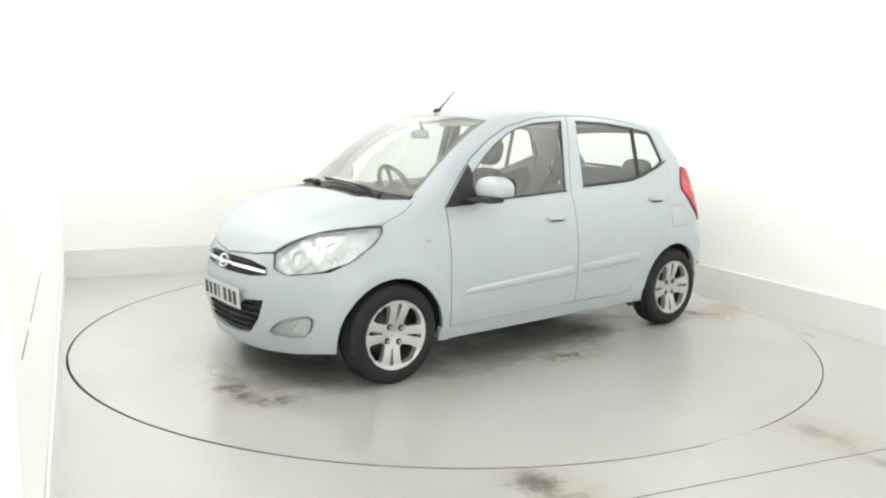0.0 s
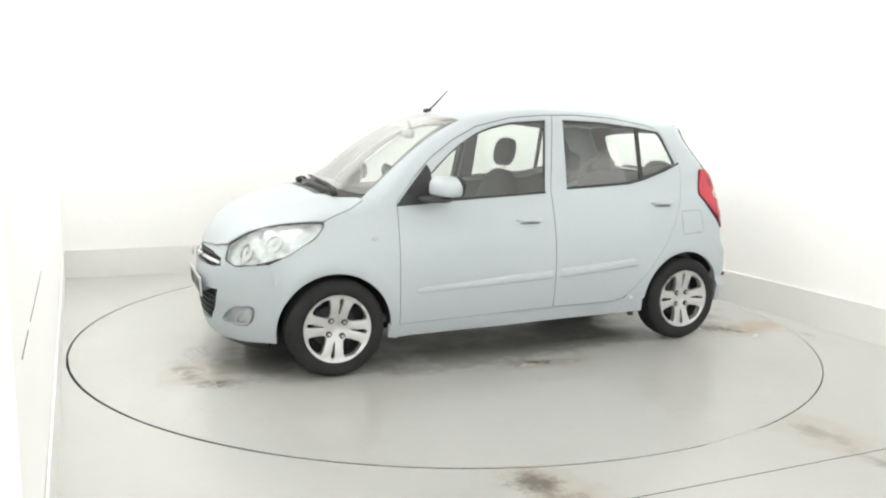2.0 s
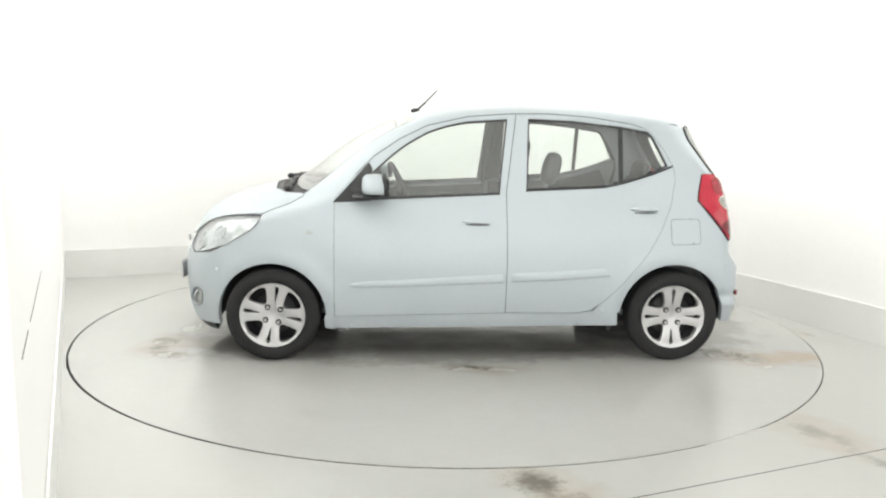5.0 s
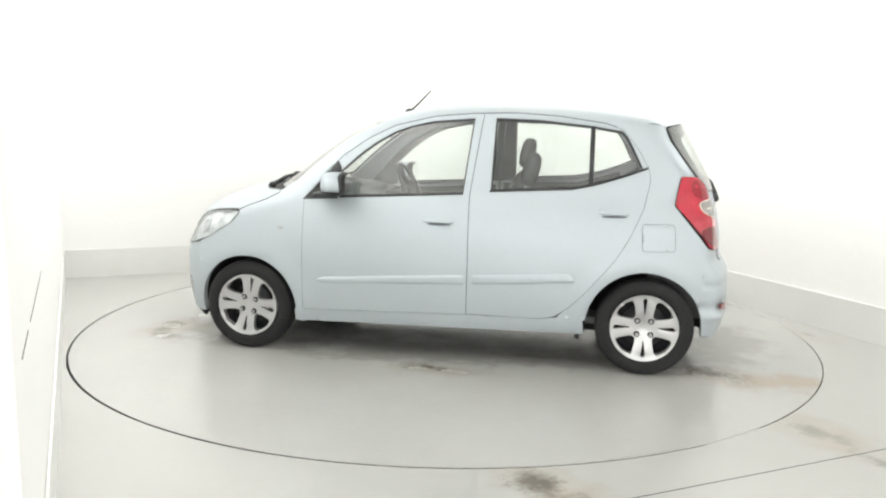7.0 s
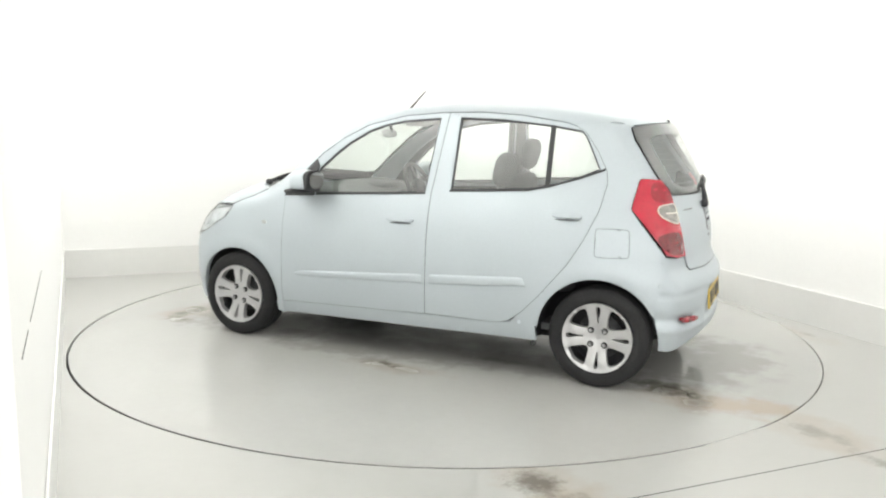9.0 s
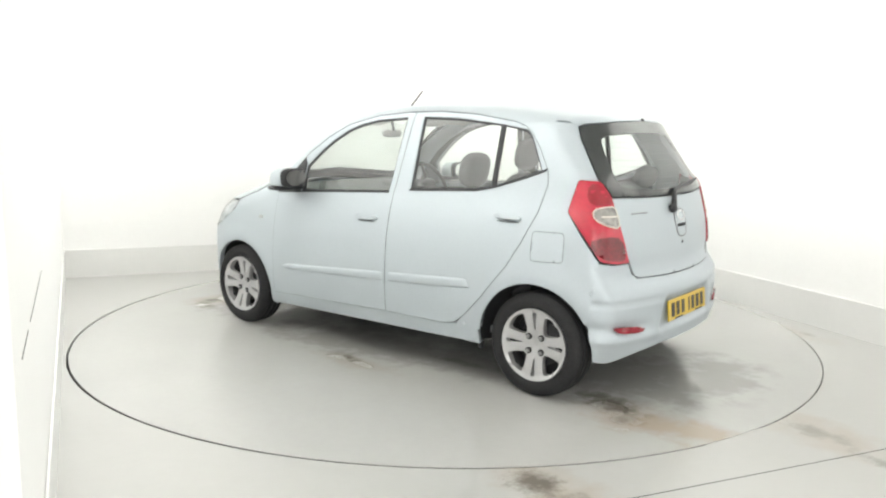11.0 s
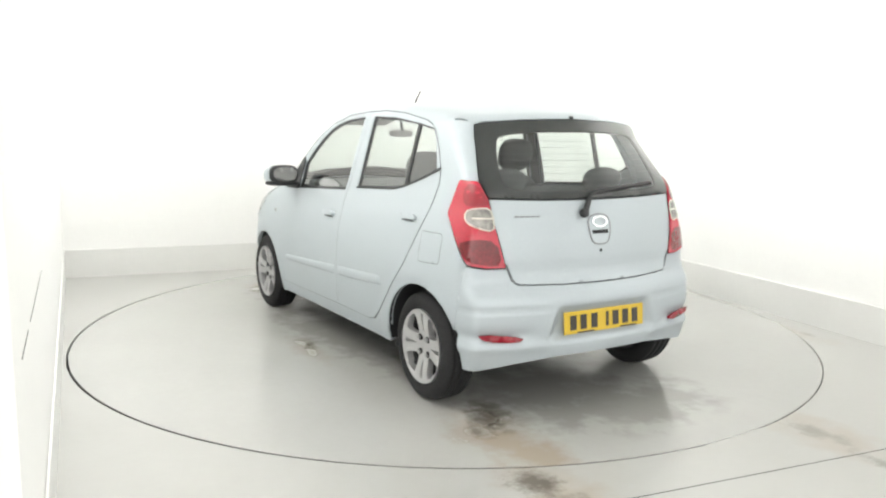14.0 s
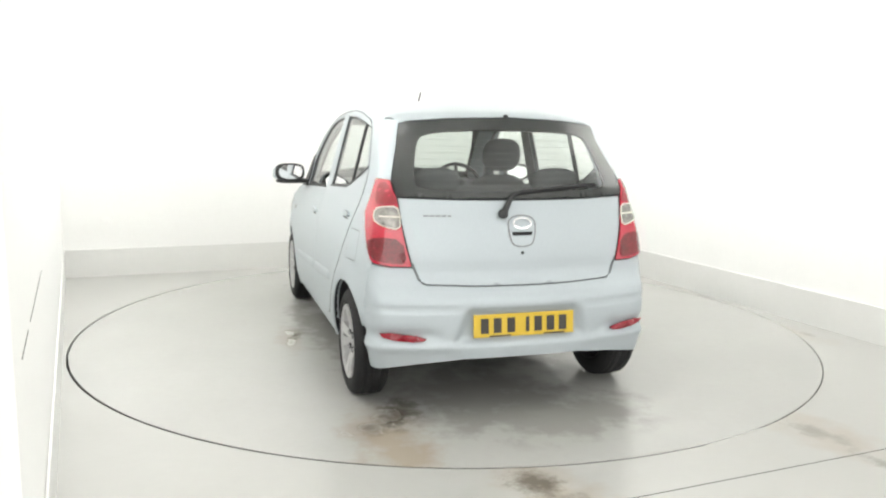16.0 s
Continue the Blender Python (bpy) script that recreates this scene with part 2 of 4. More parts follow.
turntable = tagged(empty("turntable"), "large round pale grey turntable flush with the floor, scuffed", "turntable")
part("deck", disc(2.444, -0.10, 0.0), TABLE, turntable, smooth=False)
bm = bmesh.new()
bmesh.ops.create_cone(bm, cap_ends=False, segments=160, radius1=2.446, radius2=2.446, depth=.05, matrix=Matrix.Translation((0, 0, -.027)))
part("edge_band", bm, SEAM, turntable)
# --- hull field of the car: negative inside; x forward, y left, z up ---
def spl(pts):
    """A smooth curve through sorted points, as a dense table for np.interp."""
    p = np.array(sorted(pts), float)
    x, y = p[:, 0], p[:, 1]
    h = np.diff(x)
    s = np.diff(y) / h
    m = np.empty(len(x))
    m[0], m[-1] = s[0], s[-1]
    for i in range(1, len(x) - 1):
        m[i] = 0 if s[i - 1] * s[i] <= 0 else (h[i - 1] + h[i]) * 3 / ((2 * h[i] + h[i - 1]) / s[i - 1] + (h[i] + 2 * h[i - 1]) / s[i])
    q = np.linspace(x[0], x[-1], 900)
    k = np.clip(np.searchsorted(x, q, side="right") - 1, 0, len(h) - 1)
    u = (q - x[k]) / h[k]
    v = (1 + 2 * u) * (1 - u) ** 2 * y[k] + u * (1 - u) ** 2 * h[k] * m[k] + u * u * (3 - 2 * u) * y[k + 1] + u * u * (u - 1) * h[k] * m[k + 1]
    w = np.ones(21) / 21
    v2 = np.convolve(np.pad(v, 10, mode="edge"), w, mode="valid")
    v2[:12], v2[-12:] = v[:12], v[-12:]
    return q, v2


TOP = spl([(2.2, .30), (1.95, .50), (1.815, .70), (1.70, .835), (1.55, .922), (1.37, .985), (1.20, 1.03), (1.10, 1.065), (.90, 1.215),
           (.70, 1.35), (.49, 1.442), (.35, 1.486), (.1, 1.526), (-.2, 1.543), (-.6, 1.54), (-1.0, 1.514), (-1.36, 1.46), (-2.0, 1.36)])
SIDE = spl([(-.2, .70), (.10, .72), (.20, .758), (.30, .782), (.45, .796), (.55, .798), (.70, .789), (.82, .768), (.93, .738), (1.0, .712), (1.17, .668), (1.30, .635), (1.44, .597), (1.7, .52)])
WIDE = spl([(-2.2, .60), (-1.75, .835), (-1.55, .915), (-1.35, .965), (-1.0, .995), (-.6, 1.0), (.6, 1.0), (1.0, .995), (1.25, .985), (1.5, .955), (1.7, .90), (1.9, .80), (2.2, .6)])
FRONT = spl([(-.2, 1.70), (.12, 1.765), (.20, 1.81), (.30, 1.835), (.43, 1.848), (.55, 1.848), (.64, 1.84), (.72, 1.815), (.9, 1.77), (1.6, 1.6)])
REAR = spl([(-.2, -1.60), (.18, -1.66), (.26, -1.695), (.36, -1.712), (.5, -1.715), (.575, -1.708), (.62, -1.678), (.66, -1.653), (.72, -1.648), (.85, -1.633), (.97, -1.602), (1.05, -1.578), (1.15, -1.535),
            (1.32, -1.448), (1.46, -1.365), (1.7, -1.20)])


def curve(c, v):
    return np.interp(v, c[0], c[1])


def slope(c, v):
    return (curve(c, v + .02) - curve(c, v - .02)) / .04


def smax(a, b, k):
    h = np.clip(.5 + .5 * (a - b) / k, 0, 1)
    return b + (a - b) * h + k * h * (1 - h)


def hull(x, y, z):
    y = np.abs(y)
    ws = np.clip((x + .3) / .9, 0, 1)
    xs = x + ws * .11 * (y / .6) ** 2
    top = (z - curve(TOP, xs) + .052 * (y / .6) ** 2) / np.sqrt(1 + slope(TOP, xs) ** 2)
    bulge = .009 * (np.exp(-((np.hypot(x - 1.2, z - .265) - .36) / .05) ** 2) + np.exp(-((np.hypot(x + 1.175, z - .272) - .365) / .05) ** 2))
    side = (y - curve(SIDE, z) * curve(WIDE, x) - bulge) / np.sqrt(1 + slope(SIDE, z) ** 2)
    front = x - curve(FRONT, z) + .118 * (y / .52) ** 2.4
    front = front / np.sqrt(1 + slope(FRONT, z) ** 2 + (.577 * (y / .52) ** 1.4) ** 2)
    rear = curve(REAR, z) + .085 * (y / .6) ** 2.2 + .115 * np.clip((z - 1.08) / .25, 0, 1) * (y / .6) ** 3 - x
    rear = rear / np.sqrt(1 + slope(REAR, z) ** 2 + (.31 * (y / .6) ** 1.2) ** 2)
    f = smax(top, side, .075)
    f = smax(f, front, .10)
    f = smax(f, rear, .042)
    return smax(f, .14 - z, .03)


def cast(o, d, far=4.0, steps=500):
    """Where rays from o along d first meet the hull; rows of nan where they miss."""
    o, d = np.atleast_2d(np.array(o, float)), np.atleast_2d(np.array(d, float))
    o, d = np.broadcast_arrays(o, d)
    lo, hi = np.zeros(len(o)), np.full(len(o), np.nan)
    for s in np.linspace(0, far, steps):
        q = o + d * s
        inside = (hull(*q.T) < 0) & np.isnan(hi)
        hi[inside] = s
        lo[np.isnan(hi)] = s
    a, b = lo.copy(), hi.copy()
    for _ in range(22):
        m = (a + b) / 2
        q = o + d * np.nan_to_num(m)[:, None]
        ins = hull(*q.T) < 0
        b = np.where(ins, m, b)
        a = np.where(ins, a, m)
    return o + d * b[:, None]
from mathutils.geometry import delaunay_2d_cdt


# ---------------- projected panels ----------------
S2 = math.sqrt(0.5)


class Side:
    """Seen from the car's left (s = 1) or right (s = -1): plane (x, z)."""
    def __init__(self, s):
        self.s = s

    def flat(self, p):
        return (p[0], p[2])

    def rays(self, q):
        n = len(q)
        return np.stack([q[:, 0], np.full(n, 1.1 * self.s), q[:, 1]], -1), np.tile([0, -self.s, 0], (n, 1))


class Above:
    """Seen from above: plane (x, y)."""
    def flat(self, p):
        return (p[0], p[1])

    def rays(self, q):
        n = len(q)
        return np.stack([q[:, 0], q[:, 1], np.full(n, 1.75)], -1), np.tile([0, 0, -1.0], (n, 1))


class Behind:
    """Seen from behind: plane (y, z)."""
    def flat(self, p):
        return (p[1], p[2])

    def rays(self, q):
        n = len(q)
        return np.stack([np.full(n, -2.1), q[:, 0], q[:, 1]], -1), np.tile([1.0, 0, 0], (n, 1))


class Ahead:
    """Seen from the front: plane (y, z)."""
    def flat(self, p):
        return (p[1], p[2])

    def rays(self, q):
        n = len(q)
        return np.stack([np.full(n, 2.2), q[:, 0], q[:, 1]], -1), np.tile([-1.0, 0, 0], (n, 1))


class Corner:
    """Seen level along a corner's diagonal, front (f = 1) or rear (f = -1), left or right."""
    def __init__(self, f, s):
        self.f, self.s = f, s

    def flat(self, p):
        return ((p[0] * self.f - p[1] * self.s) * S2, p[2])

    def rays(self, q):
        n = len(q)
        a = q[:, 0] * S2
        return np.stack([self.f * (a + 1.9), self.s * (-a + 1.9), q[:, 1]], -1), np.tile([-S2 * self.f, -S2 * self.s, 0], (n, 1))


class Round:
    """Seen level from all round an upright axis at x = c, for the bumpers: plane (angle * 0.75, z)."""
    def __init__(self, c, f):
        self.c, self.f = c, f

    def flat(self, p):
        return (math.atan2(p[1], self.f * (p[0] - self.c)) * .75, p[2])

    def rays(self, q):
        n = len(q)
        a = q[:, 0] / .75
        d = np.stack([np.cos(a) * self.f, np.sin(a), np.zeros(n)], -1)
        return np.stack([np.full(n, self.c), np.zeros(n), q[:, 1]], -1) + d * 1.25, -d


def hull_normal(p):
    e = .004
    x, y, z = p.T
    g = np.stack([hull(x + e, y, z) - hull(x - e, y, z), hull(x, y + e, z) - hull(x, y - e, z), hull(x, y, z + e) - hull(x, y, z - e)], -1)
    return g / np.maximum(np.linalg.norm(g, axis=1), 1e-9)[:, None]


def inside_poly(poly, q):
    x, y = q[:, 0], q[:, 1]
    c = np.zeros(len(q), bool)
    n = len(poly)
    for i in range(n):
        (x1, y1), (x2, y2) = poly[i], poly[(i + 1) % n]
        if y1 == y2:
            continue
        c ^= ((y1 > y) != (y2 > y)) & (x < (x2 - x1) * (y - y1) / (y2 - y1) + x1)
    return c


def edge_distance(poly, q):
    d = np.full(len(q), 9.0)
    n = len(poly)
    for i in range(n):
        a, b = np.array(poly[i]), np.array(poly[(i + 1) % n])
        ab = b - a
        u = np.clip(((q - a) @ ab) / max(ab @ ab, 1e-12), 0, 1)
        d = np.minimum(d, np.linalg.norm(q - a - u[:, None] * ab, axis=1))
    return d


def soften(poly, times=2):
    """Round a polygon's corners by cutting them."""
    for _ in range(times):
        out = []
        for i in range(len(poly)):
            a, b = np.array(poly[i]), np.array(poly[(i + 1) % len(poly)])
            out += [tuple(a * .75 + b * .25), tuple(a * .25 + b * .75)]
        poly = out
    return poly


def rounded(poly, r, n=4):
    """A polygon with its corners rounded to about r."""
    out = []
    for i in range(len(poly)):
        p, a, b = (np.array(poly[j % len(poly)]) for j in (i, i - 1, i + 1))
        s0 = p + (a - p) / np.linalg.norm(a - p) * r
        s1 = p + (b - p) / np.linalg.norm(b - p) * r
        for k in range(n + 1):
            u = k / n
            out.append(tuple(s0 * (1 - u) ** 2 + p * 2 * u * (1 - u) + s1 * u * u))
    return out


def ready(poly, step, inset):
    """A polygon with edges no longer than step, moved inwards by inset."""
    area = sum(a[0] * b[1] - b[0] * a[1] for a, b in zip(poly, poly[1:] + poly[:1]))
    if area < 0:
        poly = poly[::-1]
    pts = []
    for a, b in zip(poly, poly[1:] + poly[:1]):
        n = max(1, math.ceil(math.dist(a, b) / step))
        pts += [(a[0] + (b[0] - a[0]) * k / n, a[1] + (b[1] - a[1]) * k / n) for k in range(n)]
    if inset:
        out = []
        for i, p in enumerate(pts):
            a, b = pts[i - 1], pts[(i + 1) % len(pts)]
            dx, dy = b[0] - a[0], b[1] - a[1]
            le = math.hypot(dx, dy) or 1
            out.append((p[0] - dy / le * inset, p[1] + dx / le * inset))
        pts = out
    return pts


def flat_mesh(outline, holes=(), step=.03, grid=.035, inset=0.0, hole_inset=0.0):
    """Triangles of a flat outline with holes: points, triangles, loops of edge points."""
    from_loops = [ready(list(outline), step, inset)] + [ready(list(h), step, -hole_inset) for h in holes]
    pts, edges, loops = [], [], []
    for lp in from_loops:
        k = len(pts)
        pts += lp
        loops.append(list(range(k, k + len(lp))))
        edges += [(k + i, k + (i + 1) % len(lp)) for i in range(len(lp))]
    o = np.array(from_loops[0])
    lo, hi = o.min(0), o.max(0)
    gx, gy = np.meshgrid(np.arange(lo[0] + grid / 2, hi[0], grid), np.arange(lo[1] + grid / 2, hi[1], grid))
    gx = gx + (np.arange(gx.shape[0]) % 2)[:, None] * grid / 2
    q = np.stack([gx.ravel(), gy.ravel()], -1)
    if len(q):
        keep = inside_poly(from_loops[0], q) & (edge_distance(from_loops[0], q) > grid * .4)
        for h in from_loops[1:]:
            keep &= ~inside_poly(h, q) & (edge_distance(h, q) > grid * .4)
        pts += [tuple(p) for p in q[keep]]
    v, _, f, vo, _, _ = delaunay_2d_cdt([Vector(p) for p in pts], edges, [], 0, 1e-6)
    v = np.array([tuple(p) for p in v])
    back = {o_: i for i, os_ in enumerate(vo) for o_ in os_}
    tri = np.array([t for t in f if len(t) == 3])
    c = v[tri].mean(1)
    keep = inside_poly(from_loops[0], c)
    for h in from_loops[1:]:
        keep &= ~inside_poly(h, c)
    return v, tri[keep], [[back[i] for i in lp] for lp in loops]


def panel(view, outline, holes=(), proud=0.0, depth=.02, grid=.035, step=.025, gap=.0022, hole_gap=0.0, flat3=False, rise=None):
    """A sheet cut to an outline, laid on the hull as seen by view, with its edges turned in by depth."""
    if flat3:
        outline = [view.flat(p) for p in outline]
        holes = [[view.flat(p) for p in h] for h in holes]
    v, tri, loops = flat_mesh(outline, holes, step, grid, gap, hole_gap)
    o, d = view.rays(v)
    p = cast(o, d, 1.6, 130)
    bad = np.isnan(p[:, 0])
    if bad.any() and not bad.all():
        good = np.where(~bad)[0]
        for i in np.where(bad)[0]:
            p[i] = p[good[np.argmin(((v[good] - v[i]) ** 2).sum(1))]]
    n = hull_normal(p)
    lift = proud if rise is None else proud + rise(v)
    p = p + n * (lift[:, None] if rise is not None else lift)
    bm = bmesh.new()
    vs = [bm.verts.new(q) for q in p]
    a, b, c = (p[tri[:, k]] for k in range(3))
    fn = (np.cross(b - a, c - a) * n[tri[:, 0]]).sum()
    for t in tri:
        t = t if fn > 0 else t[::-1]
        bm.faces.new((vs[t[0]], vs[t[1]], vs[t[2]]))
    if depth:
        for lp in loops:
            hi_ = [bm.verts.new(p[i]) for i in lp]
            lo_ = [bm.verts.new(p[i] - n[i] * depth) for i in lp]
            for i in range(len(lp)):
                j = (i + 1) % len(lp)
                q = (hi_[i], lo_[i], lo_[j], hi_[j])
                bm.faces.new(q if fn > 0 else q[::-1])
    loose = [w for w in bm.verts if not w.link_faces]
    bmesh.ops.delete(bm, geom=loose, context="VERTS")
    return bm


def strip(view, upper, lower, tall=.009, n=24):
    """A moulding between an upper and a lower line, swelling from the hull, with a sharp lower edge."""
    def along(line, k):
        xs = [q[0] for q in line]
        f = xs[0] + (xs[-1] - xs[0]) * k / n
        o = np.argsort(xs)
        return f, float(np.interp(f, np.array(xs)[o], np.array([q[1] for q in line])[o]))
    rows = []
    for u, h in ((0, 0), (.10, .55), (.28, .9), (.5, 1), (.8, .98), (.93, .85), (1.0, -.1)):
        q = [tuple(np.array(along(upper, k)) * (1 - u) + np.array(along(lower, k)) * u) for k in range(n + 1)]
        end = np.array([min(1, k / 2, (n - k) / 1.0 + .02) for k in range(n + 1)])
        p = on_hull(view, q)
        rows.append(p + hull_normal(p) * (tall * h * end - .0005)[:, None])
    bm = bmesh.new()
    vs = [[bm.verts.new(c) for c in r] for r in rows]
    for a, b in zip(vs, vs[1:]):
        for k in range(n):
            bm.faces.new((a[k], a[k + 1], b[k + 1], b[k]))
    bmesh.ops.recalc_face_normals(bm, faces=bm.faces)
    if sum(f.normal.y * f.calc_area() for f in bm.faces) * rows[0][0][1] < 0:
        bmesh.ops.reverse_faces(bm, faces=bm.faces)
    return bm


def on_hull(view, q, proud=0.0):
    o, d = view.rays(np.array(q, float))
    p = cast(o, d, 1.6, 200)
    return p + hull_normal(p) * proud


def arc(cx, cz, r, a0, a1, n=22):
    return [(cx + r * math.cos(radians(a0 + (a1 - a0) * k / n)), cz + r * math.sin(radians(a0 + (a1 - a0) * k / n))) for k in range(n + 1)]


def ellipse(cx, cy, rx, ry, n=24):
    return [(cx + rx * math.cos(2 * math.pi * k / n), cy + ry * math.sin(2 * math.pi * k / n)) for k in range(n)]


def rod(points, radius, material, name, parent, label="", taper=None):
    """A round bar along points."""
    cu = bpy.data.curves.new(name, "CURVE")
    cu.dimensions, cu.bevel_depth, cu.bevel_resolution, cu.use_fill_caps = "3D", radius, 3, True
    sp = cu.splines.new("POLY")
    sp.points.add(len(points) - 1)
    for k, p in enumerate(points):
        sp.points[k].co = (*p, 1)
        if taper:
            sp.points[k].radius = taper[k]
    cu.materials.append(material)
    tmp = bpy.data.objects.new(name, cu)
    scene.collection.objects.link(tmp)
    me = bpy.data.meshes.new_from_object(tmp.evaluated_get(bpy.context.evaluated_depsgraph_get()))
    bpy.data.objects.remove(tmp)
    bpy.data.curves.remove(cu)
    me.polygons.foreach_set("use_smooth", [True] * len(me.polygons))
    ob = new(name, me)
    ob.parent = parent
    if label:
        ob["label"] = label
    return ob


def blob(cx, cy, cz, rx, ry, rz, power=3.0, nu=28, nv=16):
    """A rounded block: a superellipsoid."""
    bm = bmesh.new()
    bmesh.ops.create_uvsphere(bm, u_segments=nu, v_segments=nv, radius=1)
    for w in bm.verts:
        c = w.co.normalized()
        k = (abs(c.x) ** power + abs(c.y) ** power + abs(c.z) ** power) ** (-1 / power)
        w.co = Vector((cx + c.x * k * rx, cy + c.y * k * ry, cz + c.z * k * rz))
    return bm


# ---------------- the car's materials ----------------
BLACK_TRIM = mat("black_trim_plastic", (0.022, 0.023, 0.025), 0.5, 0, 0, 0.15, 300.0, 0.1)
GLOSS_BLACK = mat("black_glass_border", (0.018, 0.019, 0.021), 0.3, 0, 0, 0, 40, 0, 0.2)
NUT = mat("grey_wheel_nut", (0.42, 0.42, 0.43), 0.4, 0.8, 0, 0.1, 60.0)
RUBBER = mat("tyre_rubber", (0.021, 0.021, 0.022), 0.8, 0, 0, 0.3, 90.0, 0.3, 0.3)
DARK = mat("dark_underside", (0.018, 0.018, 0.02), 0.85, 0, 0, 0.3, 30.0)
REPEATER = mat("clear_repeater_lens", (0.46, 0.47, 0.47), 0.15, 0, 0.5, 0.2, 90.0)
WINDOW_RUBBER = mat("dark_grey_window_rubber", (0.06, 0.062, 0.065), 0.55, 0, 0, 0.1, 120.0)
# the shade in panel gaps as a colour; also on the drip rail
GAP_GREY = mat("grey_shut_line", (0.14, 0.15, 0.16), 0.7, 0, 0, 0.1, 60.0)
ALLOY = mat("silver_alloy", (0.52, 0.52, 0.525), 0.33, 0.55, 0.2, 0.06, 200.0)
BARREL = mat("dull_dark_alloy", (0.05, 0.05, 0.053), 0.6, 0.2, 0, 0.2, 60.0)
CREAM = mat("pale_lamp_border", (0.66, 0.62, 0.54), 0.25, 0.0, 0.3, 0.05, 60.0)
MID_RED = mat("mid_red_lamp_lens", (0.28, 0.005, 0.018), 0.2, 0, 0.3, 0.22, 60.0)
STEEL = mat("grey_steel", (0.25, 0.25, 0.26), 0.4, 0.9, 0, 0.2, 60.0)
CHROME = mat("chrome", (0.82, 0.83, 0.84), 0.08, 1.0)
SEAT_CLOTH = mat("dark_grey_seat_cloth", (0.085, 0.088, 0.094), 0.9, 0, 0, 0.25, 400.0, 0.5)
CABIN = mat("grey_cabin_plastic", (0.13, 0.134, 0.138), 0.65, 0, 0, 0.15, 250.0, 0.2)
LINING = mat("pale_roof_lining", (0.45, 0.45, 0.43), 0.9, 0, 0, 0.05, 200.0, 0.2)
GLASS = glass_mat("clear_green_window_glass", (0.92, 0.96, 0.94), 0.0, 0.15)
REAR_PANE = glass_mat("grey_rear_window_glass", (0.88, 0.92, 0.90), 0.0, 0.085)
SCREEN = glass_mat("pale_windscreen_glass", (0.90, 0.95, 0.92), 0.03, 0.27)
LENS = glass_mat("clear_lamp_lens", (0.93, 0.95, 0.95), 0.02, 0.06)
MIRROR = mat("mirror_glass", (0.9, 0.9, 0.9), 0.02, 1.0)
RED_LENS = mat("red_lamp_lens", (0.47, 0.012, 0.036), 0.12, 0, 0.5, 0.15, 60.0)
DEEP_RED = mat("deep_red_lamp_lens", (0.17, 0.003, 0.010), 0.2, 0, 0.3, 0.55, 70.0)
SMOKE = mat("smoky_clear_reverse_lens", (0.24, 0.23, 0.215), 0.15, 0.3, 0.5, 0.9, 38.0)
REFLECTOR = mat("silver_lamp_reflector", (0.62, 0.63, 0.64), 0.34, 0.45, 0, 0.2, 45.0)
PLATE_YELLOW = mat("yellow_plate", (0.66, 0.45, 0.03), 0.35, 0, 0.3, 0.03, 60.0)
PLATE_WHITE = mat("white_plate", (0.60, 0.61, 0.62), 0.35, 0, 0.3, 0.03, 60.0)
PLATE_BLACK = mat("black_plate_ink", (0.045, 0.04, 0.035), 0.5)

# ---------------- the car ----------------
car = tagged(empty("car"), "small pale ice-blue five-door hatchback with silver alloy wheels, on the turntable", "car")
ABOVE, BEHIND, AHEAD = Above(), Behind(), Ahead()
ARCH_F, ARCH_R = (1.203, .265, .322), (-1.178, .272, .327)

DRIP_F = [(-.18, 1.463), (.06, 1.443), (.30, 1.387), (.46, 1.308), (.61, 1.205), (.72, 1.095), (.835, .965)]
DRIP_R = [(-.228, 1.464), (-.42, 1.468), (-.67, 1.452), (-.93, 1.414), (-.99, 1.395)]
REAR_DOOR_BACK = [(-1.04, 1.365), (-1.11, 1.275), (-1.172, 1.165), (-1.184, 1.10), (-1.153, .948), (-1.09, .80), (-1.012, .665), (-.865, .483), (-.76, .375), (-.68, .317)]
FRONT_GLASS = [(.62, .962), (-.128, 1.0), (-.175, 1.436), (.07, 1.418), (.20, 1.39), (.305, 1.352), (.42, 1.285), (.504, 1.222), (.62, 1.118)]
REAR_GLASS = [(-.285, 1.02), (-.297, 1.44), (-.56, 1.432), (-.85, 1.402), (-1.02, 1.375), (-1.05, 1.345), (-1.085, 1.28), (-1.14, 1.17), (-1.05, 1.128), (-.96, 1.094), (-.87, 1.07), (-.75, 1.045)]
PILLAR = [(.528, 1.392), (.540, 1.34), (.552, 1.29), (.582, 1.20), (.607, 1.124)]        # the rear window's side, seen from behind
PILLAR_X = [(float(q[0]), float(q[2])) for q in on_hull(BEHIND, PILLAR)]
ROOF_BACK = [(-.99, 1.397), (-1.13, 1.414), (PILLAR_X[0][0] + .003, 1.400)]


def shrunk(poly, d):
    return ready(poly, .03, d)


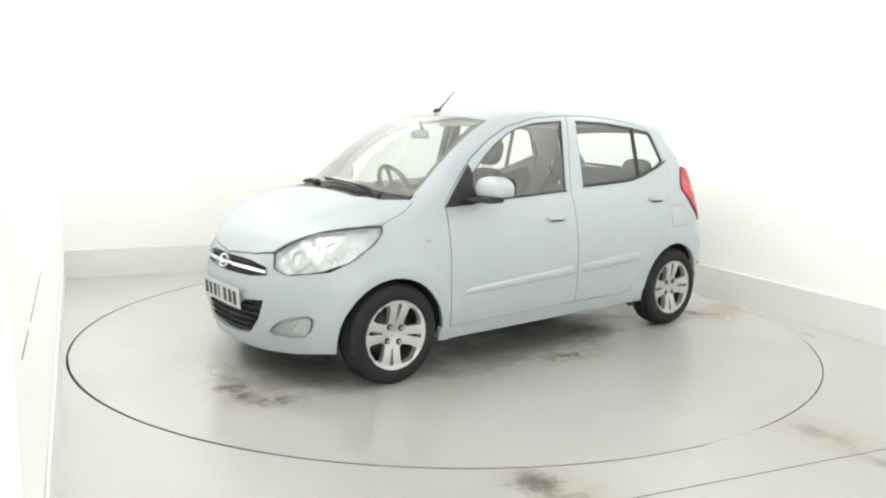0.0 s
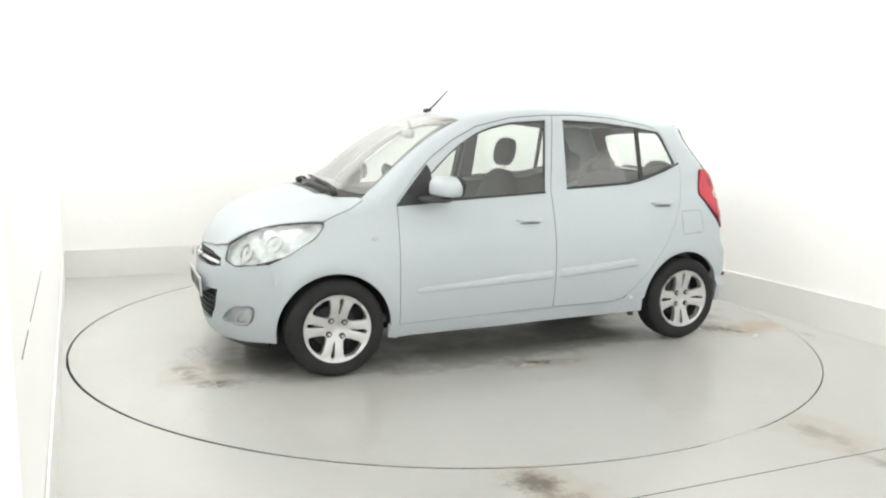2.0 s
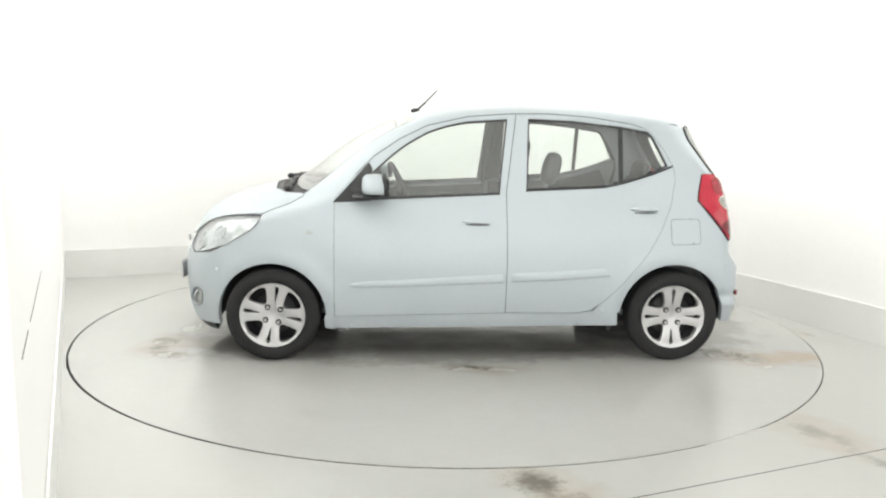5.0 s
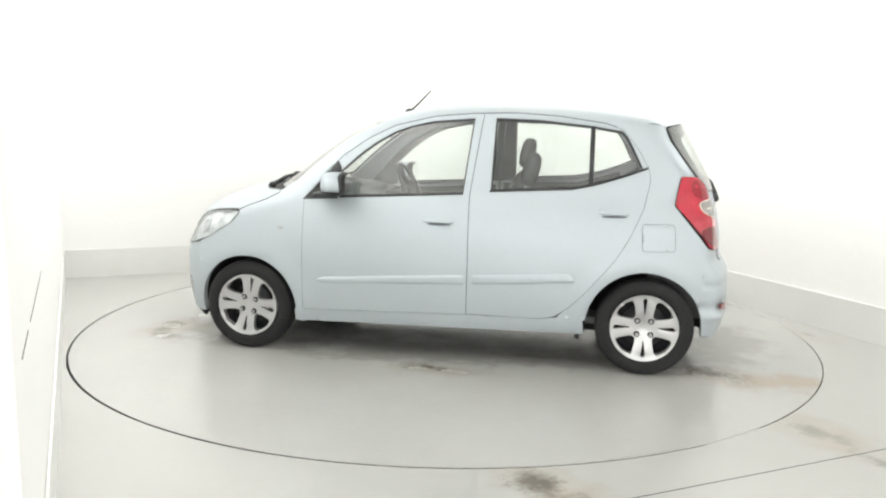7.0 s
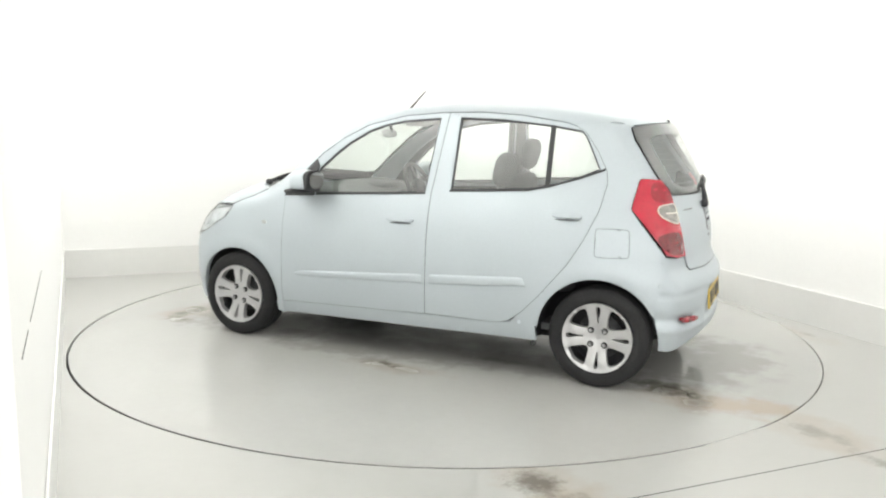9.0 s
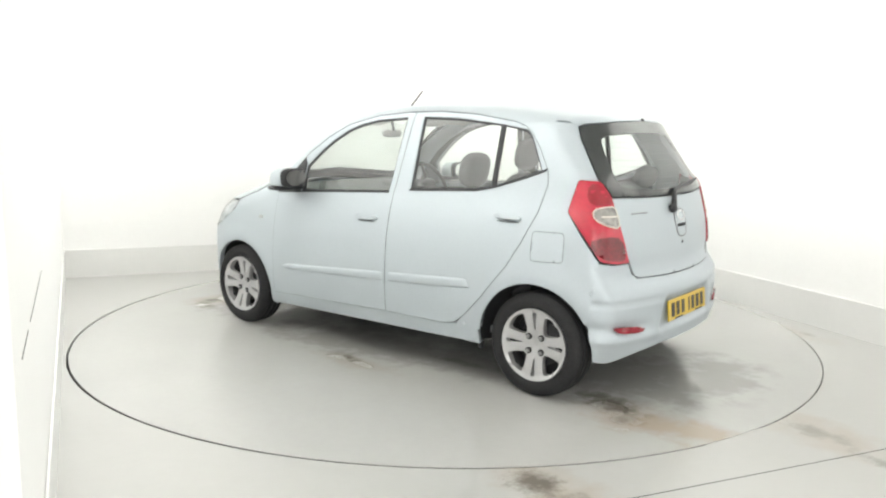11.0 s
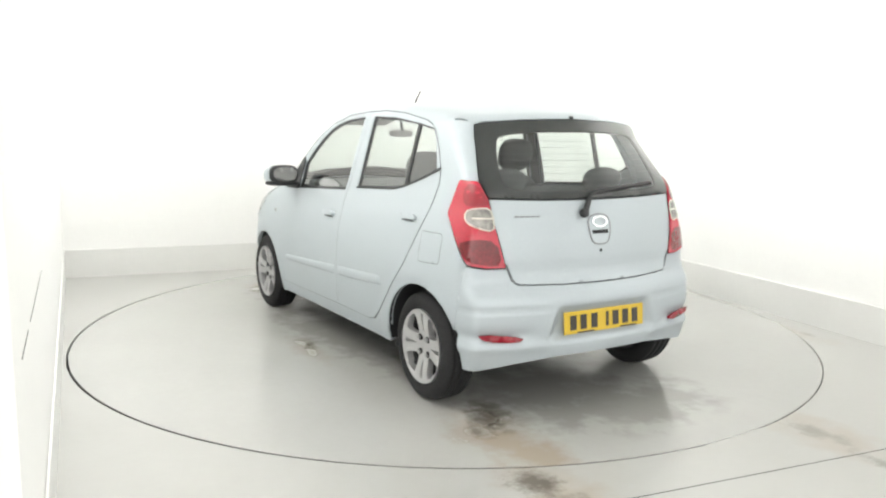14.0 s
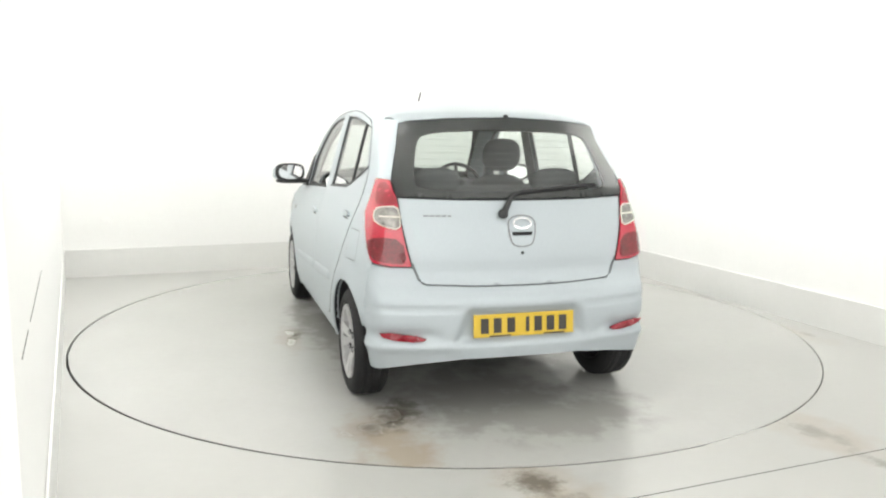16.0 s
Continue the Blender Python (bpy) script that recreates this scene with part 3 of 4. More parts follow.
def side_of_car(s):
    view = Side(s)
    cf, cr = Corner(1, s), Corner(-1, s)

    # front wing
    wing = [(.839, .19), (.839, .955), (.90, .975), (.99, .998), (1.10, .938), (1.25, .864), (1.262, .838), (1.314, .775), (1.461, .683), (1.548, .642)]
    wing += [(1.505, .44)] + arc(*ARCH_F, 31, 192)
    part("front_wing", panel(view, wing, proud=-.003, depth=.03, gap=-.003, grid=.022, step=.018), PAINT, car)

    # doors
    d1 = [(.835, .272), (-.168, .298), (-.172, .6), (-.165, 1.0), (-.225, 1.463)] + DRIP_F + [(.838, .94)]
    door = part("front_door", panel(view, d1, [FRONT_GLASS], depth=.02, gap=.0012, grid=.03, step=.018), PAINT, car)
    d2 = [(-.60, .30), (-.171, .30), (-.175, .6), (-.168, 1.0)] + DRIP_R + REAR_DOOR_BACK
    door_r = part("rear_door", panel(view, d2, [REAR_GLASS], depth=.02, gap=.0012, grid=.03, step=.018), PAINT, car)
    for dr, hole, low in ((door, FRONT_GLASS, [(.62, .950), (.62, .966), (-.13, 1.005), (-.13, .990)]), (door_r, REAR_GLASS, [(-.28, 1.010), (-.28, 1.026), (-.75, 1.052), (-.87, 1.077), (-1.05, 1.135), (-1.172, 1.182), (-1.165, 1.160), (-1.05, 1.116), (-.87, 1.060), (-.75, 1.035)])):
        part("window_seal", panel(view, hole, [shrunk(hole, .0095)], proud=-.006, depth=.012, grid=.05, gap=-.001), WINDOW_RUBBER, dr)
        part("belt_strip", panel(view, shrunk(low, .003), proud=.004, depth=.012, grid=.05, gap=0), BLACK_TRIM, dr)
    for dr, edge_line in ((door, d1), (door_r, d2)):
        # grey strip that draws the shade in the door's shut line
        part("door_gap_shade", panel(view, shrunk(edge_line, -.0016), [shrunk(edge_line, .010)], proud=-.0012, depth=.004, grid=.06, gap=0), GAP_GREY, dr)
    part("window_pane", panel(view, shrunk(FRONT_GLASS, .007), proud=-.010, depth=0, grid=.06), GLASS, door)
    front_pane = [(-.297, 1.03), (-.309, 1.428), (-.56, 1.42), (-.845, 1.392), (-.845, 1.075), (-.75, 1.056)]
    back_pane = [(-.865, 1.389), (-1.012, 1.364), (-1.04, 1.338), (-1.075, 1.275), (-1.125, 1.178), (-1.05, 1.139), (-.96, 1.106), (-.865, 1.082)]
    part("window_pane", panel(view, front_pane, proud=-.010, depth=0, grid=.06), GLASS, door_r)
    part("quarter_pane", panel(view, back_pane, proud=-.010, depth=0, grid=.06), GLASS, door_r)
    part("window_divider", panel(view, [(-.842, 1.07), (-.842, 1.40), (-.868, 1.395), (-.868, 1.075)], proud=-.004, depth=.015, gap=0), BLACK_TRIM, door_r)
    rail = [q for q in DRIP_R[::-1] + DRIP_F[:-1]]
    part("drip_rail", panel(view, rail + [(x + .0015, z + .0045) for x, z in rail[::-1]], proud=.001, depth=.006, grid=.05, gap=0, step=.015), GAP_GREY, car)
    part("side_repeater", panel(view, ellipse(.980, .766, .018, .012, 16), proud=.005, depth=.006, grid=.02, gap=0), REPEATER, car, "small clear side repeater lamp")
    # inner door cards
    part("door_card", panel(view, [(.80, .29), (-.15, .31), (-.15, .985), (.80, .935)], proud=-.055, depth=0, grid=.08), CABIN, door)
    part("door_card", panel(view, [(-.62, .31), (-.20, .31), (-.20, 1.0), (-.75, 1.02), (-1.05, 1.10), (-1.13, .95), (-.9, .55)], proud=-.055, depth=0, grid=.08), CABIN, door_r)
    part("inner_frame", panel(view, d1[3:], [shrunk(FRONT_GLASS, -.002)], proud=-.03, depth=0, grid=.05, gap=.004), CABIN, door)
    part("inner_frame", panel(view, d2[3:12], [shrunk(REAR_GLASS, -.002)], proud=-.03, depth=0, grid=.05, gap=.004), CABIN, door_r)
    # handles
    for dr, x0, x1, z in ((door, -.09, .095, .838), (door_r, -1.08, -.905, .916)):
        xm = (x0 + x1) / 2
        # flat grey ellipse that paints the shade under the grip
        part("handle_shade", panel(view, ellipse(xm, z - .018, (x1 - x0) * .40, .006), proud=.0012, depth=0, grid=.02, gap=0), GAP_GREY, dr)
        part("handle", panel(view, soften([(x0, z - .012), (x1, z - .008), (x1, z + .016), (x0 + .02, z + .018)]), proud=.026, depth=.02, grid=.02, gap=0, rise=lambda v, a=xm, h=(x1 - x0) / 2: -.016 * np.clip(np.abs(v[:, 0] - a) / h, 0, 1) ** 3), PAINT, dr, "body-coloured pull handle")
    # side mouldings
    part("side_moulding", strip(view, [(.748, .462), (.70, .480), (.2, .512), (-.152, .536)], [(.748, .456), (.70, .446), (.2, .464), (-.152, .480)]), PAINT, door)
    part("side_moulding", strip(view, [(-.196, .538), (-.5, .556), (-.765, .573)], [(-.196, .482), (-.5, .500), (-.788, .524)]), PAINT, door_r)
    # sill
    part("sill", panel(view, [(.893, .195), (.893, .265), (.835, .266), (-.168, .292), (-.60, .294), (-.69, .310), (-.84, .31), (-.848, .222)], proud=-.0047, depth=.03, gap=-.002, grid=.02, step=.02), PAINT, car)
    # rear quarter
    q = [(-.70, .316)] + REAR_DOOR_BACK[::-1][1:] + [(x, z + .006) for x, z in ROOF_BACK] + PILLAR_X + [(-1.35, 1.132), (-1.316, .967), (-1.508, .738), (-1.485, .50)]
    q += [(p[0], p[1]) for p in arc(*ARCH_R, 152, 6)]
    part("rear_quarter", panel(view, q, proud=-.003, depth=.03, gap=-.003, grid=.022, step=.018), PAINT, car)
    # arch lips and liners
    for cx, cz, r in (ARCH_F, ARCH_R):
        bm = bmesh.new()
        rings = []
        turns = list(range(-6, 187, 8))
        lip = on_hull(view, [(cx + r * math.cos(radians(a)), cz + r * math.sin(radians(a))) for a in turns])
        lip = np.nan_to_num(np.abs(lip[:, 1]), nan=.62)
        for inn, grow in ((.010, -.003), (.05, .010), (None, .010)):
            rings.append([bm.verts.new((cx + (r + grow) * math.cos(radians(a)), s * (.48 if inn is None else w - inn), cz + (r + grow) * math.sin(radians(a)))) for a, w in zip(turns, lip)])
        for ra, rb in zip(rings, rings[1:]):
            for i in range(len(ra) - 1):
                bm.faces.new((ra[i], ra[i + 1], rb[i + 1], rb[i]))
        bm.faces.new(rings[-1])
        part("arch_liner", bm, DARK, car)
    # door mirror
    base = [(.845, .938), (.63, .948), (.62, 1.135), (.64, 1.168)]
    sail = part("mirror_sail", panel(view, base, proud=.008, depth=.015, gap=0), BLACK_TRIM, car)
    mirror = part("mirror_housing", blob(.606, s * .868, 1.046, .070, .112, .066, 3.4), PAINT, car, "body-coloured mirror housing")
    mb = mirror.data
    for w in mb.vertices:
        t = (w.co.y * s - .76) / .2
        w.co.x -= .012 * t - .002
        if w.co.z > 1.045:
            w.co.y = s * (.852 + (w.co.y * s - .852) * (1 - .30 * ((w.co.z - 1.045) / .073) ** 2))
    for w in mb.vertices:
        if w.co.z < 1.008:
            w.co.z = 1.008 - (1.008 - w.co.z) * .30
    part("mirror_foot", blob(.650, s * .835, .984, .078, .118, .017, 3.2), BLACK_TRIM, mirror)
    m_rim = blob(.551, s * .866, 1.052, .022, .102, .060, 3.4)
    for w in m_rim.verts:
        w.co.x -= .012 * (w.co.y * s - .76) / .2 - .002
    part("mirror_rim", m_rim, BLACK_TRIM, mirror)
    bm = bmesh.new()
    vs = [bm.verts.new((.5245 - .012 * (.862 + u - .76) / .2 + .002, s * (.862 + u), 1.052 + w)) for u, w in soften([(-.082, -.048), (.082, -.048), (.082, .05), (-.082, .05)])]
    bm.faces.new(vs)
    part("mirror_glass", bm, MIRROR, mirror)
    # head lamp
    up = [(1.712, .405, .715), (1.640, .478, .775), (1.554, .560, .825), (1.46, .635, .845), (1.367, .700, .857), (1.258, .735, .858)]
    low = [(1.27, .752, .83), (1.314, .761, .778), (1.461, .753, .686), (1.609, .668, .636), (1.705, .535, .614), (1.735, .44, .636)]
    pts = [(x, y * s, z) for x, y, z in up + low]
    fl2 = rounded([cf.flat(p) for p in pts], .016)
    part_b = part("head_lamp", panel(cf, fl2, proud=-.0014, depth=0, grid=.03, gap=-.004), LENS, car, "clear wide head lamp")
    part("reflector", panel(cf, fl2, proud=-.024, depth=-.0215, grid=.02, gap=-.004, rise=lambda v: .010 * np.sin(v[:, 0] * 58) * np.sin(v[:, 1] * 52 + 6 * v[:, 0])), REFLECTOR, part_b)
    part("lamp_edge", panel(cf, fl2, [shrunk(fl2, .0005)], proud=-.0004, depth=.01, grid=.05, gap=-.0035), WINDOW_RUBBER, part_b)
    for bx, by, bz, br in ((1.60, .50, .695, .052), (1.46, .62, .755, .05)):
        c0 = cf.flat((bx, by * s, bz))
        part("lamp_bowl", panel(cf, ellipse(*c0, br, br), [ellipse(*c0, br * .80, br * .80)], proud=-.014, depth=.02, grid=.02, gap=0), REFLECTOR, part_b)
        part("bulb", panel(cf, ellipse(*c0, br * .22, br * .22), proud=-.014, depth=.015, grid=.02, gap=0), REFLECTOR, part_b)
    # tail lamp
    tl = [(-1.350, .655, 1.130), (-1.318, .700, .967), (-1.41, .71, .86), (-1.508, .710, .740), (-1.55, .63, .722), (-1.582, .533, .722), (-1.539, .575, .922), (-1.499, .590, 1.045), (-1.446, .612, 1.124)]
    tl = [(x, y * s, z) for x, y, z in tl]
    tf = rounded([cr.flat(p) for p in tl], .014)
    tail = part("tail_lamp", panel(cr, tf, proud=.007, depth=.03, grid=.02, step=.015, gap=.003), RED_LENS, car, "tall red tail lamp with a clear middle")
    part("lamp_border", panel(cr, tf, proud=.001, depth=.01, grid=.05, gap=-.001), DARK, tail)
    rv = [(-1.435, .677, .990), (-1.47, .64, 1.006), (-1.511, .581, 1.010), (-1.535, .575, .95), (-1.548, .575, .885), (-1.50, .65, .905), (-1.450, .690, .938)]
    rv = [(-1.49 + (x + 1.49) * .86, s * (.627 + (y - .627) * .86), .953 + (z - .953) * .86) for x, y, z in rv]
    rb2 = [(-1.485, .665, .958), (-1.530, .578, .957), (-1.534, .578, .951), (-1.488, .668, .951)]
    part("lens_bar", panel(cr, [cr.flat((x, y * s, z)) for x, y, z in rb2], proud=.0115, depth=.003, grid=.03, gap=0), CREAM, tail)
    part("reverse_lens", panel(cr, soften([cr.flat(p) for p in rv], 1), proud=.0095, depth=.004, grid=.03, gap=0), SMOKE, tail, "pale clear reversing lens")
    rf = [cr.flat(p) for p in rv]
    part("lens_rim", panel(cr, shrunk(soften(rf, 1), -.0035), [shrunk(soften(rf, 1), .0015)], proud=.0115, depth=.004, grid=.05, gap=0), CREAM, tail)
    ul = [(-1.405, .652, 1.108), (-1.448, .616, 1.108), (-1.496, .594, 1.036), (-1.508, .587, 1.014), (-1.450, .660, 1.004), (-1.418, .678, 1.03)]
    part("upper_lens", panel(cr, soften([cr.flat((x, y * s, z)) for x, y, z in ul], 1), proud=.009, depth=.003, grid=.03, gap=0), MID_RED, tail)
    lo_ = [(-1.44, .715, .83), (-1.508, .708, .755), (-1.55, .63, .737), (-1.570, .55, .737), (-1.555, .575, .85), (-1.50, .67, .862)]
    part("brake_lens", panel(cr, soften([cr.flat((x, y * s, z)) for x, y, z in lo_], 1), proud=.009, depth=.003, grid=.03, gap=0), DEEP_RED, tail)
    # rear reflectors in the bumper
    rd = Round(-1.0, -1)
    part("rear_reflector", panel(rd, soften([rd.flat((x, y * s, z)) for x, y, z in ((-1.588, .700, .428), (-1.665, .475, .400), (-1.655, .50, .374), (-1.605, .665, .386))], 1), proud=.006, depth=.01, grid=.03, gap=0), MID_RED, car, "red bumper reflector")


for s in (1, -1):
    side_of_car(s)

# fuel flap, on the left wing
FLAP = rounded([(-1.148, .862), (-1.322, .864), (-1.332, .720), (-1.155, .714)], .022)
# grey rim for the shade in the flap's gap
part("flap_groove", panel(Side(1), shrunk(FLAP, -.0030), proud=-.0026, depth=0, grid=.013, step=.013, gap=0), GAP_GREY, car)
part("fuel_flap", panel(Side(1), FLAP, proud=-.0020, depth=.001, grid=.013, step=.013, gap=0), PAINT, car)

# roof with the windscreen pillars
edge = on_hull(Side(1), DRIP_R[::-1] + DRIP_F)                  # back to front
back = on_hull(Side(1), ROOF_BACK[::-1])
left = [(p[0], p[1] - .001) for p in [*back, *edge]]
ws_left = [(1.003, .655), (.98, .622), (.70, .575), (.45, .530), (.362, .508)]
roof_line = [(q[0] + .011, q[1]) for q in on_hull(BEHIND, [(y, float(np.interp(y, [0, .30, .49], [1.428, 1.418, 1.402]))) for y in np.linspace(.49, 0, 18)])]
half = roof_line[::-1] + left + [(.90, .715), (.98, .672)] + ws_left + [(.40, .30), (.418, .0)]
outline = half + [(x, -y) for x, y in half[::-1][1:-1]]
roof = part("roof", panel(ABOVE, outline, proud=-.003, depth=.012, grid=.03, gap=-.004, step=.018), PAINT, car)
inner = [(x, y * .95) for x, y in outline if x < .45]
part("headliner", panel(ABOVE, inner, proud=-.035, depth=0, grid=.08), LINING, roof)

# windscreen
ws_low = [(1.003, .628), (1.06, .53), (1.12, .35), (1.148, .15), (1.152, 0.0)]
ws_half = [(.422, 0.0), (.404, .30), (.366, .503)] + ws_left[::-1][1:-1] + ws_low
ws = ws_half + [(x, -y) for x, y in ws_half[::-1][1:-1]]
pane = part("windscreen", panel(ABOVE, ws, proud=-.004, depth=0, grid=.05, gap=.003), SCREEN, car, "clear greenish windscreen")
clear = [(.46, 0), (.445, .28), (.42, .46), (.70, .545), (.955, .59), (1.0, .52), (1.06, .34), (1.085, .15), (1.09, 0)]
clear = clear + [(x, -y) for x, y in clear[::-1][1:-1]]
part("glass_border", panel(ABOVE, ws, [clear], proud=-.0055, depth=.004, grid=.05, gap=.003), GLOSS_BLACK, pane)
cowl = [(1.003, .660), (1.035, .64), (1.15, .535), (1.222, .40), (1.252, .15), (1.256, 0)]
cowl_poly = cowl + [(x, -y) for x, y in cowl[::-1][1:]] + [(x, -y) for x, y in ws_low] + [(x, y) for x, y in ws_low[::-1][1:]]
cowl_ob = part("scuttle", panel(ABOVE, cowl_poly, proud=-.008, depth=.02, grid=.04, gap=.002), BLACK_TRIM, car, "black plastic scuttle below the windscreen")
part("scuttle_vent", panel(ABOVE, [(1.19, .05), (1.22, .05), (1.185, .40), (1.15, .40)], proud=-.004, depth=.004, grid=.04, gap=0), DARK, cowl_ob)

# bonnet
hood = [(1.803, 0), (1.790, .14), (1.765, .27), (1.716, .402), (1.644, .474), (1.558, .556), (1.464, .631), (1.370, .696), (1.262, .731), (1.10, .708), (1.02, .672)] + cowl[1:]
hood_poly = hood + [(x, -y) for x, y in hood[::-1][1:-1]]
part("bonnet", panel(ABOVE, hood_poly, depth=.03, grid=.03, gap=.0012, rise=lambda v: .007 * np.exp(-((np.abs(v[:, 1]) - (.50 - .16 * (v[:, 0] - 1.0))) / .05) ** 2)), PAINT, car)

# grey strip in place of the shaded gap round the bonnet
part("bonnet_gap_shade", panel(ABOVE, shrunk(hood_poly, -.0016), [shrunk(hood_poly, .010)], proud=-.0012, depth=.004, grid=.06, gap=0), GAP_GREY, car)

# front bumper and nose
rf_ = Round(.9, 1)


def nose(y, z):
    """The plane of the bumper for a place seen from ahead."""
    p = on_hull(AHEAD, [(y, z)])[0]
    return rf_.flat(p)


def from_side(view, pts):
    """Places on the left side, by (x, z), in a bumper's plane."""
    return [view.flat(q) for q in on_hull(Side(1), pts)]


top_half = [(1.812, 0, .700), (1.800, .14, .702), (1.773, .27, .708), (1.722, .398, .705), (1.738, .442, .63), (1.705, .54, .608), (1.609, .675, .630)]
low_half = [(1.60, .69, .205), (1.70, .55, .19), (1.79, .3, .175), (1.80, 0, .172)]
bh = [rf_.flat(p) for p in top_half] + from_side(rf_, [(1.548, .640), (1.507, .44)] + arc(*ARCH_F, 31, -11, 6)) + [rf_.flat(p) for p in low_half]
bump_poly = bh + [(-x, z) for x, z in bh[::-1][1:-1]]


def mirrored(half_pts):
    """A closed outline from its left half, given from the middle of the top to the middle of the bottom."""
    h = [nose(*p) for p in half_pts]
    return h + [(-x, z) for x, z in h[::-1][1:-1]]


grille = mirrored([(0, .666), (.14, .667), (.25, .664), (.385, .640), (.410, .598), (.30, .584), (.15, .580), (0, .579)])
intake = mirrored([(0, .42), (.20, .42), (.26, .452), (.40, .464), (.36, .36), (.27, .268), (.13, .245), (0, .238)])
fog = {s: soften([nose(y * s, z) for y, z in ((.400, .280), (.465, .345), (.55, .394), (.668, .418), (.658, .33), (.60, .278))], 1) for s in (1, -1)}
front_bumper = part("front_bumper", panel(rf_, bump_poly, [grille, intake, fog[1], fog[-1]], proud=-.006, depth=.03, grid=.025, gap=-.002, hole_gap=0), PAINT, car)
back_g = part("grille", panel(rf_, shrunk(grille, -.006), proud=-.028, depth=0, grid=.05, gap=0), DARK, front_bumper, "black slatted grille with a chrome bar")
part("grille_bar", panel(rf_, mirrored([(0, .632), (.20, .630), (.395, .622), (.398, .606), (.20, .612), (0, .614)]), proud=.002, depth=.02, grid=.03, gap=0), CHROME, back_g)
for z in (.652, .596):
    part("grille_slat", panel(rf_, mirrored([(0, z + .004), (.35, z + .002), (.35, z - .006), (0, z - .004)]), proud=-.010, depth=.012, grid=.04, gap=0), BLACK_TRIM, back_g)
back_i = part("air_intake", panel(rf_, shrunk(intake, -.006), proud=-.03, depth=0, grid=.05, gap=0), DARK, front_bumper, "black honeycomb lower air intake")
for k in range(5):
    z = .275 + .034 * k
    wd = .27 + .028 * k
    part("intake_slat", panel(rf_, mirrored([(0, z + .005), (wd, z + .009), (wd, z - .001), (0, z - .005)]), proud=-.012, depth=.014, grid=.04, gap=0), BLACK_TRIM, back_i)
for s in (1, -1):
    pocket = part("fog_pocket", panel(rf_, shrunk(fog[s], -.004), proud=-.042, depth=0, grid=.03, gap=0, rise=lambda v: .012 * np.clip((np.abs(v[:, 0]) - .42) / .2, 0, 1)), PAINT, front_bumper, "body-coloured fog lamp recess")
    glass_line = soften([nose(y * s, z) for y, z in ((.530, .293), (.545, .345), (.590, .385), (.656, .402), (.650, .337), (.608, .291))], 1)
    fg = part("fog_lamp", panel(rf_, shrunk(glass_line, .010), proud=-.006, depth=.02, grid=.02, gap=0), LENS, pocket, "clear fog lamp with a silver rim")
    part("fog_reflector", panel(rf_, shrunk(glass_line, .008), proud=-.020, depth=0, grid=.02, gap=0, rise=lambda v: .006 * np.sin(v[:, 0] * 90)), REFLECTOR, pocket)
    part("fog_rim", panel(rf_, glass_line, [shrunk(glass_line, .010)], proud=-.003, depth=.03, grid=.04, gap=0), ALLOY, pocket)
part("emblem", panel(AHEAD, ellipse(0, .625, .062, .036), [ellipse(0, .625, .050, .026)], proud=.012, depth=.012, grid=.02, gap=0, step=.012), CHROME, car, "plain chrome oval badge")
for sx in (-.017, .017):
    rod([(1.866, sx - .008, .604), (1.868, sx + .008, .646)], .0045, CHROME, "emblem_bar", car)
part("chin", panel(rf_, [rf_.flat(p) for p in [(1.58, .70, .212), (1.70, .55, .192), (1.79, .3, .178), (1.80, 0, .175), (1.79, -.3, .178), (1.70, -.55, .192), (1.58, -.70, .212), (1.58, -.70, .15), (1.79, 0, .145), (1.58, .70, .15)]], proud=-.012, depth=.05, gap=0), BLACK_TRIM, car)


def number_plate(material, x, tilt, z, face, label):
    """A flat plate with plain dark bars in place of its characters."""
    ob = part("number_plate", box(-.004, .004, -.26, .26, -.0555, .0555, .003), material, car, label, smooth=False)
    ob.matrix_local = pose(x, 0, z, 0, tilt, 0)
    for k, y in enumerate((-.20, -.135, -.07, -.015, .07, .14, .205)):
        bar = box(face * .0045, face * .0062, y - (.009 if k == 3 else .020), y + (.009 if k == 3 else .020), -.036, .036) if face > 0 else box(-.0062, -.0045, y - (.009 if k == 3 else .020), y + (.009 if k == 3 else .020), -.036, .036)
        part("bar", bar, PLATE_BLACK, ob, smooth=False)
    return ob


number_plate(PLATE_WHITE, 1.853, 4, .452, 1, "white number plate with plain dark bars")
rear_plate = number_plate(PLATE_YELLOW, -1.691, 5, .446, -1, "yellow number plate with plain dark bars")
for y in (.125, -.155):
    part("plate_strip", box(-.0058, -.0045, y - .055, y + .055, -.0535, -.046), PLATE_BLACK, rear_plate, smooth=False)

# rear bumper
def bumper_relief(v):
    """The number plate's recess, the crease above it and the shelves at the reflectors."""
    a, z = np.abs(v[:, 0]), v[:, 1]
    wide = .30 + .35 * np.clip(.54 - z, 0, .2)
    recess = -.031 * np.clip((wide - a) / .035, 0, 1) * np.clip((.532 - z) / .014, 0, 1) * np.clip((z - .352) / .03, 0, 1)
    crease = -.007 * np.exp(-((z - .532) / .008) ** 2) * np.clip((a - .30) / .05, 0, 1)
    shelf = -.014 * np.clip((a - .40) / .08, 0, 1) * np.exp(-((z - .405) / .026) ** 2)
    lip = .010 * np.exp(-((z - .345) / .02) ** 2) * np.clip((a - .30) / .06, 0, 1)
    return recess + crease + shelf + lip


